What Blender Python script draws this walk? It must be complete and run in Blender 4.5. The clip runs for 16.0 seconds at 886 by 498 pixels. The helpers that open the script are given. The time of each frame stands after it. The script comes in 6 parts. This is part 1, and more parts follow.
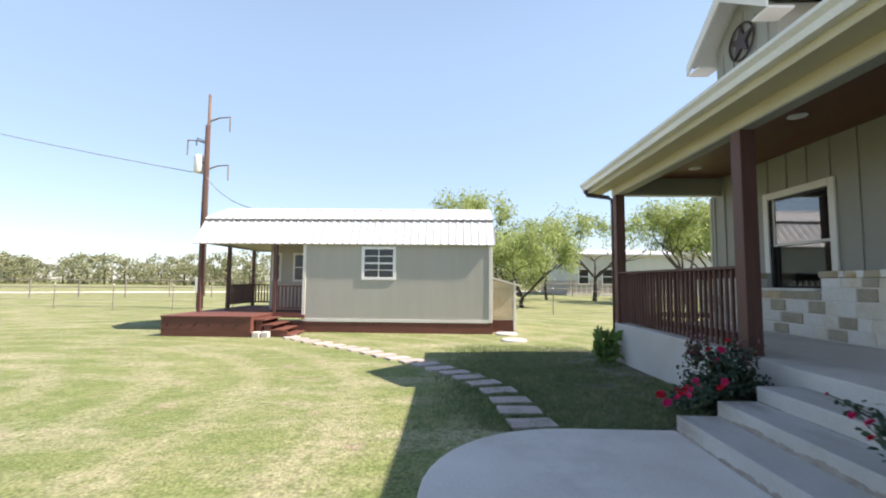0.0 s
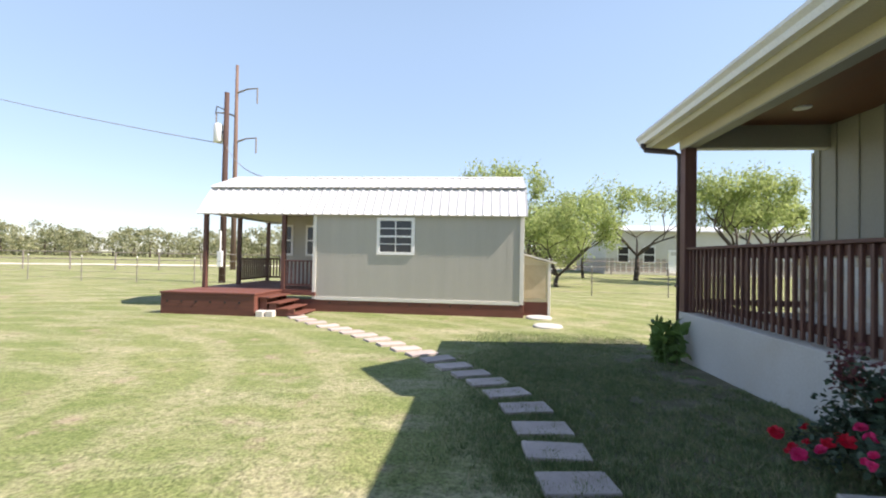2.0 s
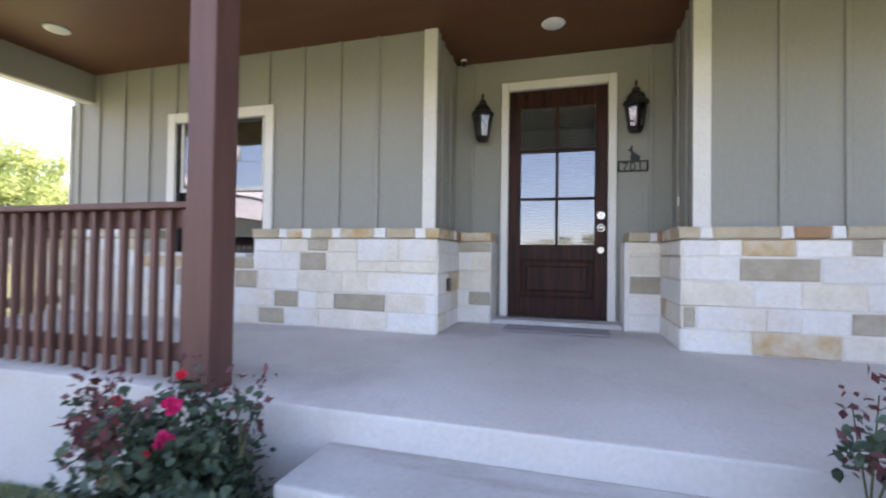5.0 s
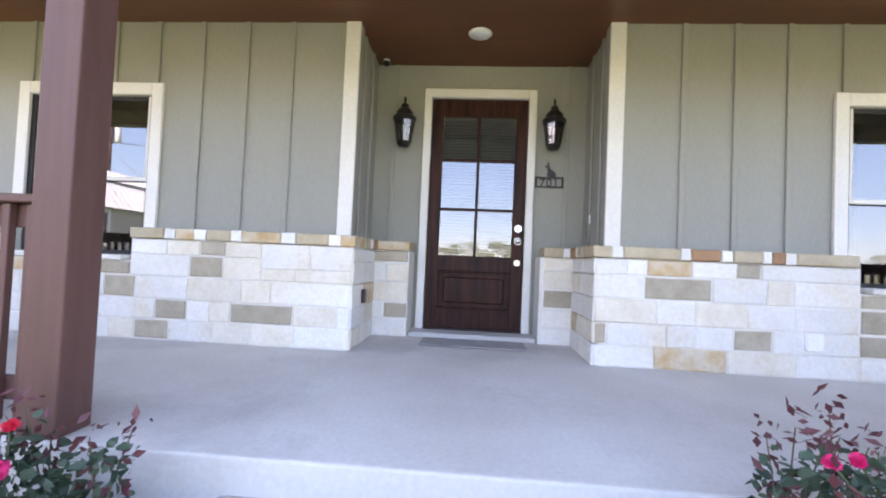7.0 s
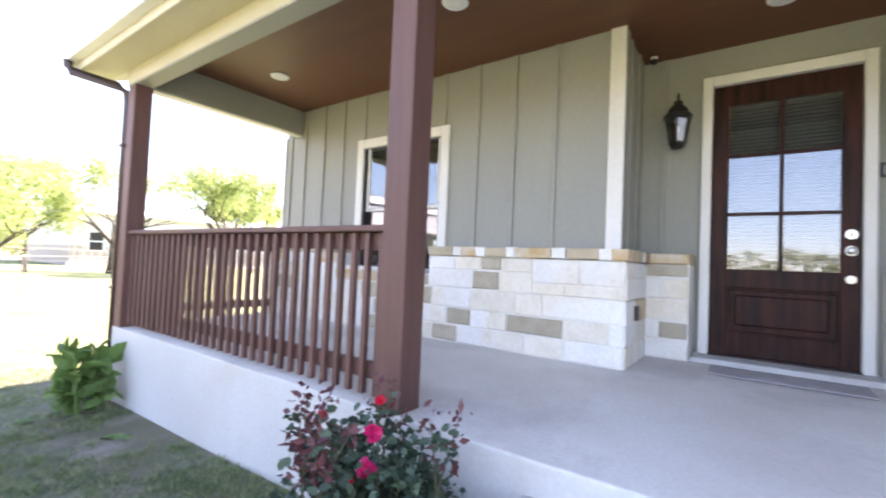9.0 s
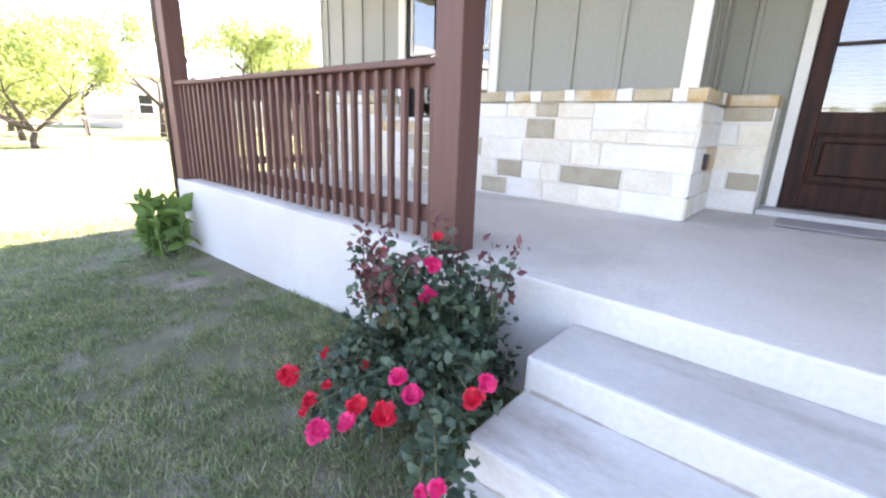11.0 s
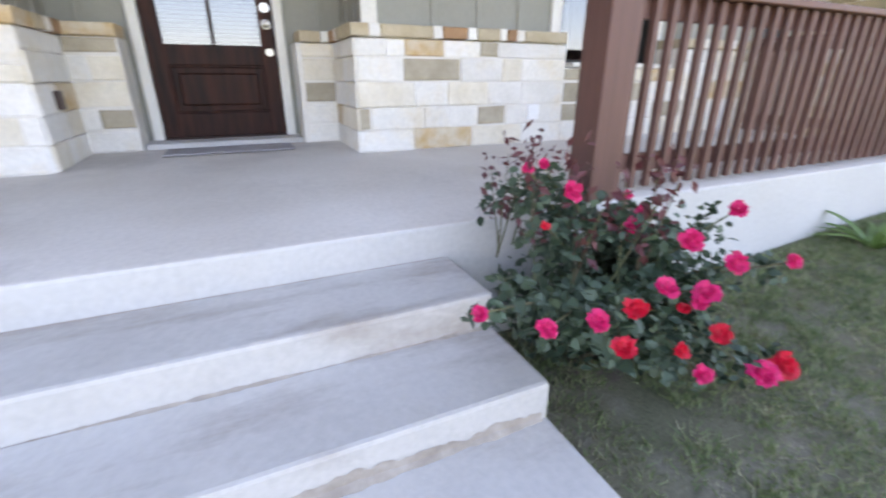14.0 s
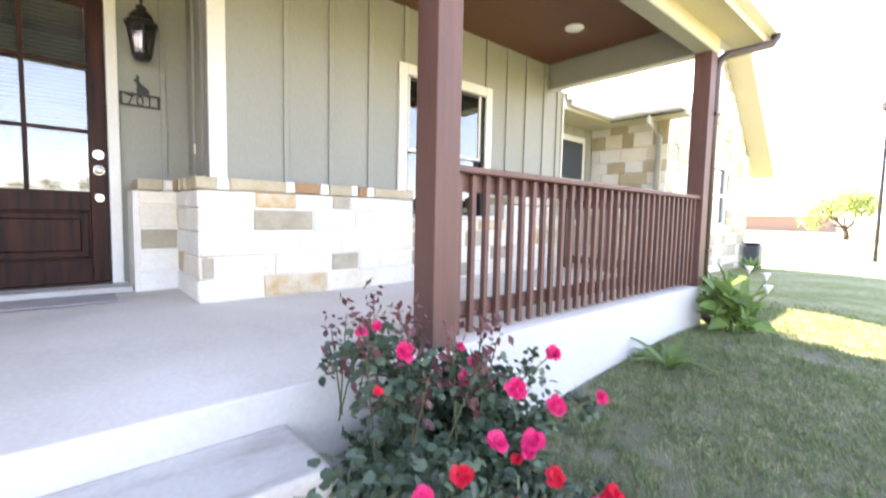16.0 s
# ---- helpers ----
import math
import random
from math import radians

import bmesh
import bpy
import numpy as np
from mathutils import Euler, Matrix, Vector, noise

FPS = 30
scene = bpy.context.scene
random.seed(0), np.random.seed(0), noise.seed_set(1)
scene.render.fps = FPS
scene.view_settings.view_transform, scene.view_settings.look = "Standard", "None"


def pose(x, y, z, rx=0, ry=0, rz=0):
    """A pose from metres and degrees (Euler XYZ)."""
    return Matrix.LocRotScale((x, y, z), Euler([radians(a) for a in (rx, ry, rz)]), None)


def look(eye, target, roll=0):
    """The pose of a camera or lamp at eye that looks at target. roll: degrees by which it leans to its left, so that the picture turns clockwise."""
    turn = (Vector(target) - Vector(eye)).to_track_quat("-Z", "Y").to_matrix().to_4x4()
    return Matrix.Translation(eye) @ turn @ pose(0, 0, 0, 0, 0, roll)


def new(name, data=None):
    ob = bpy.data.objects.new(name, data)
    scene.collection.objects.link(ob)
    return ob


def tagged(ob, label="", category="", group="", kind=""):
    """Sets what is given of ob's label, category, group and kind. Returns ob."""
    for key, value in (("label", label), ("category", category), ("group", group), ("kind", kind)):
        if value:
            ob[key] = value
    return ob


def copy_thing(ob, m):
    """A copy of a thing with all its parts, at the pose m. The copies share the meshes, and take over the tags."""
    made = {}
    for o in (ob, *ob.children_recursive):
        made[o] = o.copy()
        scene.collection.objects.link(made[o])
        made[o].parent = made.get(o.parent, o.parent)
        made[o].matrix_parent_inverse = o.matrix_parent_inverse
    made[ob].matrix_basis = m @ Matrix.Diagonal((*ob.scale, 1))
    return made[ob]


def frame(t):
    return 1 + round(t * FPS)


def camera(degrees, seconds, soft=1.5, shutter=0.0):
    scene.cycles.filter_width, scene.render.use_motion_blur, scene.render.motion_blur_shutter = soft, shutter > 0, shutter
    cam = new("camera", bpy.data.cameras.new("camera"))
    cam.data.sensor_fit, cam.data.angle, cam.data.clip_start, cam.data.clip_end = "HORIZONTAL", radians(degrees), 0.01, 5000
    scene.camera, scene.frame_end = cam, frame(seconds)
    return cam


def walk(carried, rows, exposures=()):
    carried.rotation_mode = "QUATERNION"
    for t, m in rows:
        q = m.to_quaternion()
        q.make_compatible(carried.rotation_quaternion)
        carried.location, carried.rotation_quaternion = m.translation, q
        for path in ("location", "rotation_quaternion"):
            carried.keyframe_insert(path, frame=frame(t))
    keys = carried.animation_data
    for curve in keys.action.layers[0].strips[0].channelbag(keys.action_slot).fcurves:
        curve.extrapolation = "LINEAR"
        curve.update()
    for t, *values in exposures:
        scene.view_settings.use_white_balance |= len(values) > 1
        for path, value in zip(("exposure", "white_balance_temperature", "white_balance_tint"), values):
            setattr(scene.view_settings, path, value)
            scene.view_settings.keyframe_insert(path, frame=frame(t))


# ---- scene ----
cam = camera(90.8, 16.0, soft=2.0, shutter=0.5)
PATH = [
    (0, (0.532, 0.349, 1.284), (0.479, 2.343, 1.43), 0.5),
    (0.5, (0.539, 0.744, 1.331), (0.466, 2.738, 1.461), 1.4),
    (1, (0.597, 1.19, 1.314), (0.574, 3.181, 1.504), -0.1),
    (1.5, (0.657, 1.563, 1.273), (0.55, 3.557, 1.393), 0.2),
    (2, (0.719, 1.885, 1.275), (0.516, 3.875, 1.311), 1.1),
    (2.5, (0.765, 2.207, 1.268), (0.579, 4.197, 1.337), 0.3),
    (3, (0.874, 2.519, 1.244), (0.847, 4.519, 1.216), -0.5),
    (3.5, (1.08, 2.782, 1.217), (1.695, 4.685, 1.163), 0.7),
    (4, (1.347, 3.025, 1.2), (2.701, 4.496, 1.14), 0.3),
    (4.5, (1.576, 3.186, 1.195), (3.357, 4.084, 1.051), -0.8),
    (5, (1.804, 3.257, 1.217), (3.725, 3.81, 1.252), 0.8),
    (5.2, (1.866, 3.279, 1.203), (3.806, 3.764, 1.223), 1.3),
    (7.3, (1.966, 3.388, 1.286), (3.96, 3.528, 1.352), 2.5),
    (7.5, (1.956, 3.407, 1.285), (3.938, 3.665, 1.356), 2.5),
    (8, (1.956, 3.443, 1.243), (3.862, 4.044, 1.332), 2.5),
    (8.5, (1.921, 3.493, 1.285), (3.683, 4.437, 1.35), 2.8),
    (9, (1.897, 3.524, 1.288), (3.52, 4.691, 1.355), 2.5),
    (9.2, (1.881, 3.533, 1.298), (3.452, 4.771, 1.356), 2.4),
    (11.3, (1.918, 3.596, 1.14), (3.391, 4.785, 0.51), 1.7),
    (11.5, (1.933, 3.577, 1.122), (3.477, 4.669, 0.471), 1.5),
    (12, (1.972, 3.515, 1.115), (3.705, 4.238, 0.425), 0.7),
    (12.5, (2.007, 3.48, 1.092), (3.852, 3.771, 0.377), 1.0),
    (13, (2.005, 3.415, 1.089), (3.867, 3.326, 0.365), 0.7),
    (13.5, (1.995, 3.349, 1.088), (3.81, 2.924, 0.363), 0.2),
    (14, (1.973, 3.287, 1.1), (3.671, 2.521, 0.372), -0.0),
    (14.5, (1.96, 3.23, 1.083), (3.524, 2.193, 0.392), 0.4),
    (15, (1.928, 3.197, 1.085), (3.383, 1.985, 0.44), 0.3),
    (15.5, (1.902, 3.193, 1.151), (3.357, 1.883, 0.743), 0.4),
    (16, (1.898, 3.202, 1.212), (3.398, 1.887, 1.064), 1.2),
]
EXPOSURES = [
    (0, 1.08, 7150, 18), (3.0, 1.02, 7150, 19), (3.5, 1.04, 7000, 23), (4.0, 1.5, 6900, 26), (4.5, 2.25, 6900, 30), (5.0, 2.62, 7000, 32), (5.2, 2.75, 7000, 32),
    (7.3, 3.12, 7050, 33), (9.0, 3.06, 7100, 32), (11.3, 3.36, 7600, 29), (12.5, 3.3, 7850, 28), (13.5, 3.12, 8000, 28), (14.5, 3.07, 7900, 30), (15.0, 3.33, 7850, 30), (15.5, 3.53, 7850, 30), (16.0, 3.62, 7900, 30),
]
walk(cam, [(t, look(eye, target, roll)) for t, eye, target, roll in PATH], EXPOSURES)

# ---- light ----
SUN_FROM = Vector((0.909, -0.11, 1.0)).normalized()
world = bpy.data.worlds.new("sky")
scene.world = world
world.use_nodes = True
wn = world.node_tree.nodes
wl = world.node_tree.links
sky = wn.new("ShaderNodeTexSky")
sky.sky_type = "NISHITA"
sky.sun_disc = False
sky.sun_elevation = math.asin(SUN_FROM.z)
sky.sun_rotation = math.atan2(SUN_FROM.x, SUN_FROM.y)
sky.air_density, sky.dust_density, sky.ozone_density = 1.0, 0.15, 1.2
wn["Background"].inputs["Strength"].default_value = 0.098
haze = wn.new("ShaderNodeMix")
haze.data_type = "RGBA"
# haze lies thick towards the horizon and thins out overhead
sky_dir = wn.new("ShaderNodeTexCoord")
sky_up = wn.new("ShaderNodeSeparateXYZ")
thin = wn.new("ShaderNodeMapRange")
thin.interpolation_type = "SMOOTHSTEP"
for key, value in (("From Min", 0.42), ("From Max", 0.95), ("To Min", 0.5), ("To Max", 0.06)):
    thin.inputs[key].default_value = value
wl.new(sky_dir.outputs["Generated"], sky_up.inputs["Vector"])
wl.new(sky_up.outputs["Z"], thin.inputs["Value"])
wl.new(thin.outputs["Result"], haze.inputs["Factor"])
haze.inputs["B"].default_value = (3.0, 4.7, 6.9, 1)
wl.new(sky.outputs["Color"], haze.inputs["A"])
wl.new(haze.outputs["Result"], wn["Background"].inputs["Color"])
sun = new("sun", bpy.data.lights.new("sun", "SUN"))
sun.data.energy, sun.data.angle, sun.data.color = 5.0, radians(0.5), (1.0, 0.95, 0.87)
sun.matrix_world = look(SUN_FROM * 50, (0, 0, 0))


# ---- materials ----
def lin(nt, a, b):
    nt.links.new(a, b)


def surf(name, c1, c2, scale=4.0, rough=0.7, bump=0.15, fine=60.0, metal=0.0, stretch=(1, 1, 1), rand=0.0, spec=0.4, c3=None, stain=1.1, smear=(1, 1, 1), vary=0.14):
    """A surface that varies between two colours, with fine grain, relief and a broad stain colour."""
    m = bpy.data.materials.new(name)
    m.use_nodes = True
    nt = m.node_tree
    p = nt.nodes["Principled BSDF"]
    p.inputs["Metallic"].default_value = metal
    p.inputs["Specular IOR Level"].default_value = spec
    tc = nt.nodes.new("ShaderNodeTexCoord")
    mp = nt.nodes.new("ShaderNodeMapping")
    mp.inputs["Scale"].default_value = stretch
    lin(nt, tc.outputs["Object"], mp.inputs["Vector"])
    broad = nt.nodes.new("ShaderNodeTexNoise")
    broad.inputs["Scale"].default_value, broad.inputs["Detail"].default_value = scale, 5
    grain = nt.nodes.new("ShaderNodeTexNoise")
    grain.inputs["Scale"].default_value, grain.inputs["Detail"].default_value = fine, 4
    for n in (broad, grain):
        lin(nt, mp.outputs["Vector"], n.inputs["Vector"])
    ramp = nt.nodes.new("ShaderNodeMapRange")
    ramp.inputs["From Min"].default_value, ramp.inputs["From Max"].default_value = 0.32, 0.68
    lin(nt, broad.outputs["Fac"], ramp.inputs["Value"])
    mix = nt.nodes.new("ShaderNodeMix")
    mix.data_type = "RGBA"
    mix.inputs["A"].default_value, mix.inputs["B"].default_value = (*c1, 1), (*c2, 1)
    lin(nt, ramp.outputs["Result"], mix.inputs["Factor"])
    col = mix.outputs["Result"]
    if c3:
        st = nt.nodes.new("ShaderNodeTexNoise")
        st.inputs["Scale"].default_value, st.inputs["Detail"].default_value = stain, 6
        st.inputs["Roughness"].default_value = 0.65
        sm = nt.nodes.new("ShaderNodeMapping")
        sm.inputs["Scale"].default_value = smear
        lin(nt, tc.outputs["Object"], sm.inputs["Vector"])
        lin(nt, sm.outputs["Vector"], st.inputs["Vector"])
        sr = nt.nodes.new("ShaderNodeMapRange")
        sr.inputs["From Min"].default_value, sr.inputs["From Max"].default_value = 0.5, 0.68
        lin(nt, st.outputs["Fac"], sr.inputs["Value"])
        mx = nt.nodes.new("ShaderNodeMix")
        mx.data_type = "RGBA"
        mx.inputs["B"].default_value = (*c3, 1)
        lin(nt, sr.outputs["Result"], mx.inputs["Factor"])
        lin(nt, col, mx.inputs["A"])
        col = mx.outputs["Result"]
    hsv = nt.nodes.new("ShaderNodeHueSaturation")
    val = nt.nodes.new("ShaderNodeMapRange")
    val.inputs["To Min"].default_value, val.inputs["To Max"].default_value = 1 - vary, 1 + vary
    lin(nt, grain.outputs["Fac"], val.inputs["Value"])
    if rand:
        oi = nt.nodes.new("ShaderNodeObjectInfo")
        rr = nt.nodes.new("ShaderNodeMapRange")
        rr.inputs["To Min"].default_value, rr.inputs["To Max"].default_value = 1 - rand, 1 + rand
        lin(nt, oi.outputs["Random"], rr.inputs["Value"])
        mu = nt.nodes.new("ShaderNodeMath")
        mu.operation = "MULTIPLY"
        lin(nt, val.outputs["Result"], mu.inputs[0])
        lin(nt, rr.outputs["Result"], mu.inputs[1])
        lin(nt, mu.outputs["Value"], hsv.inputs["Value"])
    else:
        lin(nt, val.outputs["Result"], hsv.inputs["Value"])
    lin(nt, col, hsv.inputs["Color"])
    lin(nt, hsv.outputs["Color"], p.inputs["Base Color"])
    rm = nt.nodes.new("ShaderNodeMapRange")
    rm.inputs["To Min"].default_value, rm.inputs["To Max"].default_value = max(0.05, rough - 0.12), min(1, rough + 0.12)
    lin(nt, broad.outputs["Fac"], rm.inputs["Value"])
    lin(nt, rm.outputs["Result"], p.inputs["Roughness"])
    bp = nt.nodes.new("ShaderNodeBump")
    bp.inputs["Strength"].default_value, bp.inputs["Distance"].default_value = bump, 0.01
    lin(nt, grain.outputs["Fac"], bp.inputs["Height"])
    lin(nt, bp.outputs["Normal"], p.inputs["Normal"])
    return m


def leaf_mat(name, c1, c2, translucent=0.35):
    m = bpy.data.materials.new(name)
    m.use_nodes = True
    nt = m.node_tree
    p = nt.nodes["Principled BSDF"]
    g = nt.nodes.new("ShaderNodeNewGeometry")
    mix = nt.nodes.new("ShaderNodeMix")
    mix.data_type = "RGBA"
    mix.inputs["A"].default_value, mix.inputs["B"].default_value = (*c1, 1), (*c2, 1)
    lin(nt, g.outputs["Random Per Island"], mix.inputs["Factor"])
    lin(nt, mix.outputs["Result"], p.inputs["Base Color"])
    p.inputs["Roughness"].default_value = 0.55
    tr = nt.nodes.new("ShaderNodeBsdfTranslucent")
    lin(nt, mix.outputs["Result"], tr.inputs["Color"])
    ms = nt.nodes.new("ShaderNodeMixShader")
    ms.inputs["Fac"].default_value = translucent
    lin(nt, p.outputs["BSDF"], ms.inputs[1])
    lin(nt, tr.outputs["BSDF"], ms.inputs[2])
    lin(nt, ms.outputs["Shader"], nt.nodes["Material Output"].inputs["Surface"])
    return m


def glass_mat(name, base, tint):
    m = bpy.data.materials.new(name)
    m.use_nodes = True
    nt = m.node_tree
    nt.nodes.remove(nt.nodes["Principled BSDF"])
    tr = nt.nodes.new("ShaderNodeBsdfTransparent")
    tr.inputs["Color"].default_value = (*tint, 1)
    gl = nt.nodes.new("ShaderNodeBsdfGlossy")
    gl.inputs["Roughness"].default_value = 0.0
    lw = nt.nodes.new("ShaderNodeLayerWeight")
    lw.inputs["Blend"].default_value = 0.5
    mr = nt.nodes.new("ShaderNodeMapRange")
    mr.inputs["To Min"].default_value, mr.inputs["To Max"].default_value = base, 1.0
    pw = nt.nodes.new("ShaderNodeMath")
    pw.operation = "POWER"
    pw.inputs[1].default_value = 3.0
    lin(nt, lw.outputs["Facing"], pw.inputs[0])
    lin(nt, pw.outputs["Value"], mr.inputs["Value"])
    ms = nt.nodes.new("ShaderNodeMixShader")
    lin(nt, mr.outputs["Result"], ms.inputs["Fac"])
    lin(nt, tr.outputs["BSDF"], ms.inputs[1])
    lin(nt, gl.outputs["BSDF"], ms.inputs[2])
    lin(nt, ms.outputs["Shader"], nt.nodes["Material Output"].inputs["Surface"])
    return m


def lawn_mat():
    """Mown lawn: green and straw patches near the house, paler pasture beyond."""
    m = bpy.data.materials.new("lawn")
    m.use_nodes = True
    nt = m.node_tree
    p = nt.nodes["Principled BSDF"]
    p.inputs["Roughness"].default_value = 0.9
    p.inputs["Specular IOR Level"].default_value = 0.15
    tc = nt.nodes.new("ShaderNodeTexCoord")

    def nz(scale, lo, hi, detail=5, warp=None):
        n = nt.nodes.new("ShaderNodeTexNoise")
        n.inputs["Scale"].default_value, n.inputs["Detail"].default_value = scale, detail
        n.inputs["Roughness"].default_value = 0.6
        if warp:
            mp = nt.nodes.new("ShaderNodeMapping")
            mp.inputs["Scale"].default_value = warp
            mp.inputs["Rotation"].default_value = (0, 0, radians(-28))
            lin(nt, tc.outputs["Object"], mp.inputs["Vector"])
            lin(nt, mp.outputs["Vector"], n.inputs["Vector"])
        else:
            lin(nt, tc.outputs["Object"], n.inputs["Vector"])
        r = nt.nodes.new("ShaderNodeMapRange")
        r.inputs["From Min"].default_value, r.inputs["From Max"].default_value = lo, hi
        lin(nt, n.outputs["Fac"], r.inputs["Value"])
        return n.outputs["Fac"], r.outputs["Result"]

    def mixc(f, a, b):
        mx = nt.nodes.new("ShaderNodeMix")
        mx.data_type = "RGBA"
        lin(nt, f, mx.inputs["Factor"])
        for k, v in (("A", a), ("B", b)):
            if isinstance(v, tuple):
                mx.inputs[k].default_value = (*v, 1)
            else:
                lin(nt, v, mx.inputs[k])
        return mx.outputs["Result"]

    _, f1 = nz(0.35, 0.35, 0.65)
    _, f2 = nz(1.0, 0.48, 0.72, 8, (0.6, 1.3, 1))
    g3, f3 = nz(38.0, 0.3, 0.7)
    _, f4 = nz(3.0, 0.5, 0.75, 6)
    c = mixc(f1, (0.152, 0.192, 0.07), (0.238, 0.25, 0.115))
    c = mixc(f4, c, (0.12, 0.165, 0.05))
    c = mixc(f2, c, (0.375, 0.34, 0.24))
    # mown rings curving round the yard, with dry clippings along them
    ringmap = nt.nodes.new("ShaderNodeMapping")
    ringmap.inputs["Location"].default_value = (7.4, -4.2, 0)
    lin(nt, tc.outputs["Object"], ringmap.inputs["Vector"])
    rings = nt.nodes.new("ShaderNodeTexWave")
    rings.wave_type, rings.rings_direction = "RINGS", "Z"
    for key, value in (("Scale", 0.25), ("Distortion", 2.2), ("Detail", 4.0), ("Detail Scale", 2.5), ("Detail Roughness", 0.7)):
        rings.inputs[key].default_value = value
    lin(nt, ringmap.outputs["Vector"], rings.inputs["Vector"])
    rr = nt.nodes.new("ShaderNodeMapRange")
    for key, value in (("From Min", 0.55), ("From Max", 1.0), ("To Min", 0.0), ("To Max", 0.5)):
        rr.inputs[key].default_value = value
    lin(nt, rings.outputs["Fac"], rr.inputs["Value"])
    c = mixc(rr.outputs["Result"], c, (0.34, 0.315, 0.205))
    _, f6 = nz(11.0, 0.45, 0.72, 6)
    c = mixc(f6, c, (0.125, 0.165, 0.055))
    _, f5 = nz(1.7, 0.60, 0.72, 8)
    c = mixc(f5, c, (0.30, 0.24, 0.18))
    hs = nt.nodes.new("ShaderNodeHueSaturation")
    vr = nt.nodes.new("ShaderNodeMapRange")
    vr.inputs["To Min"].default_value, vr.inputs["To Max"].default_value = 0.52, 1.48
    lin(nt, f3, vr.inputs["Value"])
    lin(nt, vr.outputs["Result"], hs.inputs["Value"])
    lin(nt, c, hs.inputs["Color"])
    lin(nt, hs.outputs["Color"], p.inputs["Base Color"])
    bp = nt.nodes.new("ShaderNodeBump")
    bp.inputs["Strength"].default_value, bp.inputs["Distance"].default_value = 0.7, 0.03
    lin(nt, g3, bp.inputs["Height"])
    lin(nt, bp.outputs["Normal"], p.inputs["Normal"])
    return m


def grass_mat():
    """Blades in clumps of dark green, light green and dry straw."""
    m = leaf_mat("grass_blade", (0, 0, 0), (1, 1, 1), 0.38)
    nt = m.node_tree
    mix = next(n for n in nt.nodes if n.type == "MIX")
    tc = nt.nodes.new("ShaderNodeTexCoord")
    total = mix.inputs["Factor"].links[0].from_socket
    for scale, weight in ((1.3, 0.9), (9.0, 1.3)):
        n = nt.nodes.new("ShaderNodeTexNoise")
        n.inputs["Scale"].default_value, n.inputs["Detail"].default_value = scale, 4
        lin(nt, tc.outputs["Object"], n.inputs["Vector"])
        ma = nt.nodes.new("ShaderNodeMath")
        ma.operation = "MULTIPLY_ADD"
        ma.inputs[1].default_value = weight
        lin(nt, n.outputs["Fac"], ma.inputs[0])
        lin(nt, total, ma.inputs[2])
        total = ma.outputs["Value"]
    mr = nt.nodes.new("ShaderNodeMapRange")
    mr.inputs["From Min"].default_value, mr.inputs["From Max"].default_value = 0.95, 2.25
    lin(nt, total, mr.inputs["Value"])
    ramp = nt.nodes.new("ShaderNodeValToRGB")
    stops = ((0.0, (0.082, 0.128, 0.056)), (0.4, (0.150, 0.212, 0.082)), (0.62, (0.225, 0.275, 0.12)), (1.0, (0.40, 0.37, 0.25)))
    while len(ramp.color_ramp.elements) < len(stops):
        ramp.color_ramp.elements.new(0.5)
    for e, (at, col) in zip(ramp.color_ramp.elements, stops):
        e.position, e.color = at, (*col, 1)
    lin(nt, mr.outputs["Result"], ramp.inputs["Fac"])
    p = nt.nodes["Principled BSDF"]
    tr = next(n for n in nt.nodes if n.type == "BSDF_TRANSLUCENT")
    lin(nt, ramp.outputs["Color"], p.inputs["Base Color"])
    lin(nt, ramp.outputs["Color"], tr.inputs["Color"])
    nt.nodes.remove(mix)
    return m


def plain(name, color, rough=0.5, metal=0.0, emit=0.0):
    m = bpy.data.materials.new(name)
    m.use_nodes = True
    p = m.node_tree.nodes["Principled BSDF"]
    p.inputs["Base Color"].default_value = (*color, 1)
    p.inputs["Roughness"].default_value, p.inputs["Metallic"].default_value = rough, metal
    if emit:
        p.inputs["Emission Color"].default_value = (*color, 1)
        p.inputs["Emission Strength"].default_value = emit
    return m


M_LAWN = lawn_mat()
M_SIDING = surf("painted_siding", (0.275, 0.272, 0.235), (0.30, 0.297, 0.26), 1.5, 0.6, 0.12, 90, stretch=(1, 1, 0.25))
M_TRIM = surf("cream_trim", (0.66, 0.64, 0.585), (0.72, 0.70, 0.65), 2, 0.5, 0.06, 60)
# cream paint with eave shade and yellow lawn bounce mixed into its colour
M_CREAM_SHADED = surf("cream_shaded", (0.50, 0.45, 0.31), (0.55, 0.50, 0.355), 2, 0.55, 0.06, 60)
M_BROWN = surf("brown_stain", (0.098, 0.045, 0.036), (0.134, 0.063, 0.051), 3, 0.55, 0.2, 40, stretch=(6, 6, 0.6), rand=0.12)
M_CEIL = surf("stained_ceiling", (0.115, 0.042, 0.022), (0.155, 0.060, 0.030), 1.2, 0.5, 0.15, 30, stretch=(6, 0.5, 1))
M_CONC = surf("concrete", (0.545, 0.505, 0.458), (0.615, 0.582, 0.542), 1.6, 0.75, 0.12, 45, c3=(0.46, 0.43, 0.40))
M_STEP = surf("worn_step_concrete", (0.425, 0.405, 0.378), (0.50, 0.482, 0.455), 2.2, 0.75, 0.15, 45, c3=(0.31, 0.265, 0.23), stain=2.2, smear=(1.6, 0.4, 1))
M_GRIME = surf("brown_grime", (0.25, 0.21, 0.175), (0.36, 0.315, 0.27), 14, 0.95, 0.4, 60)
M_CURB = surf("painted_concrete", (0.455, 0.447, 0.43), (0.53, 0.518, 0.50), 1.2, 0.7, 0.1, 40, c3=(0.46, 0.43, 0.39))
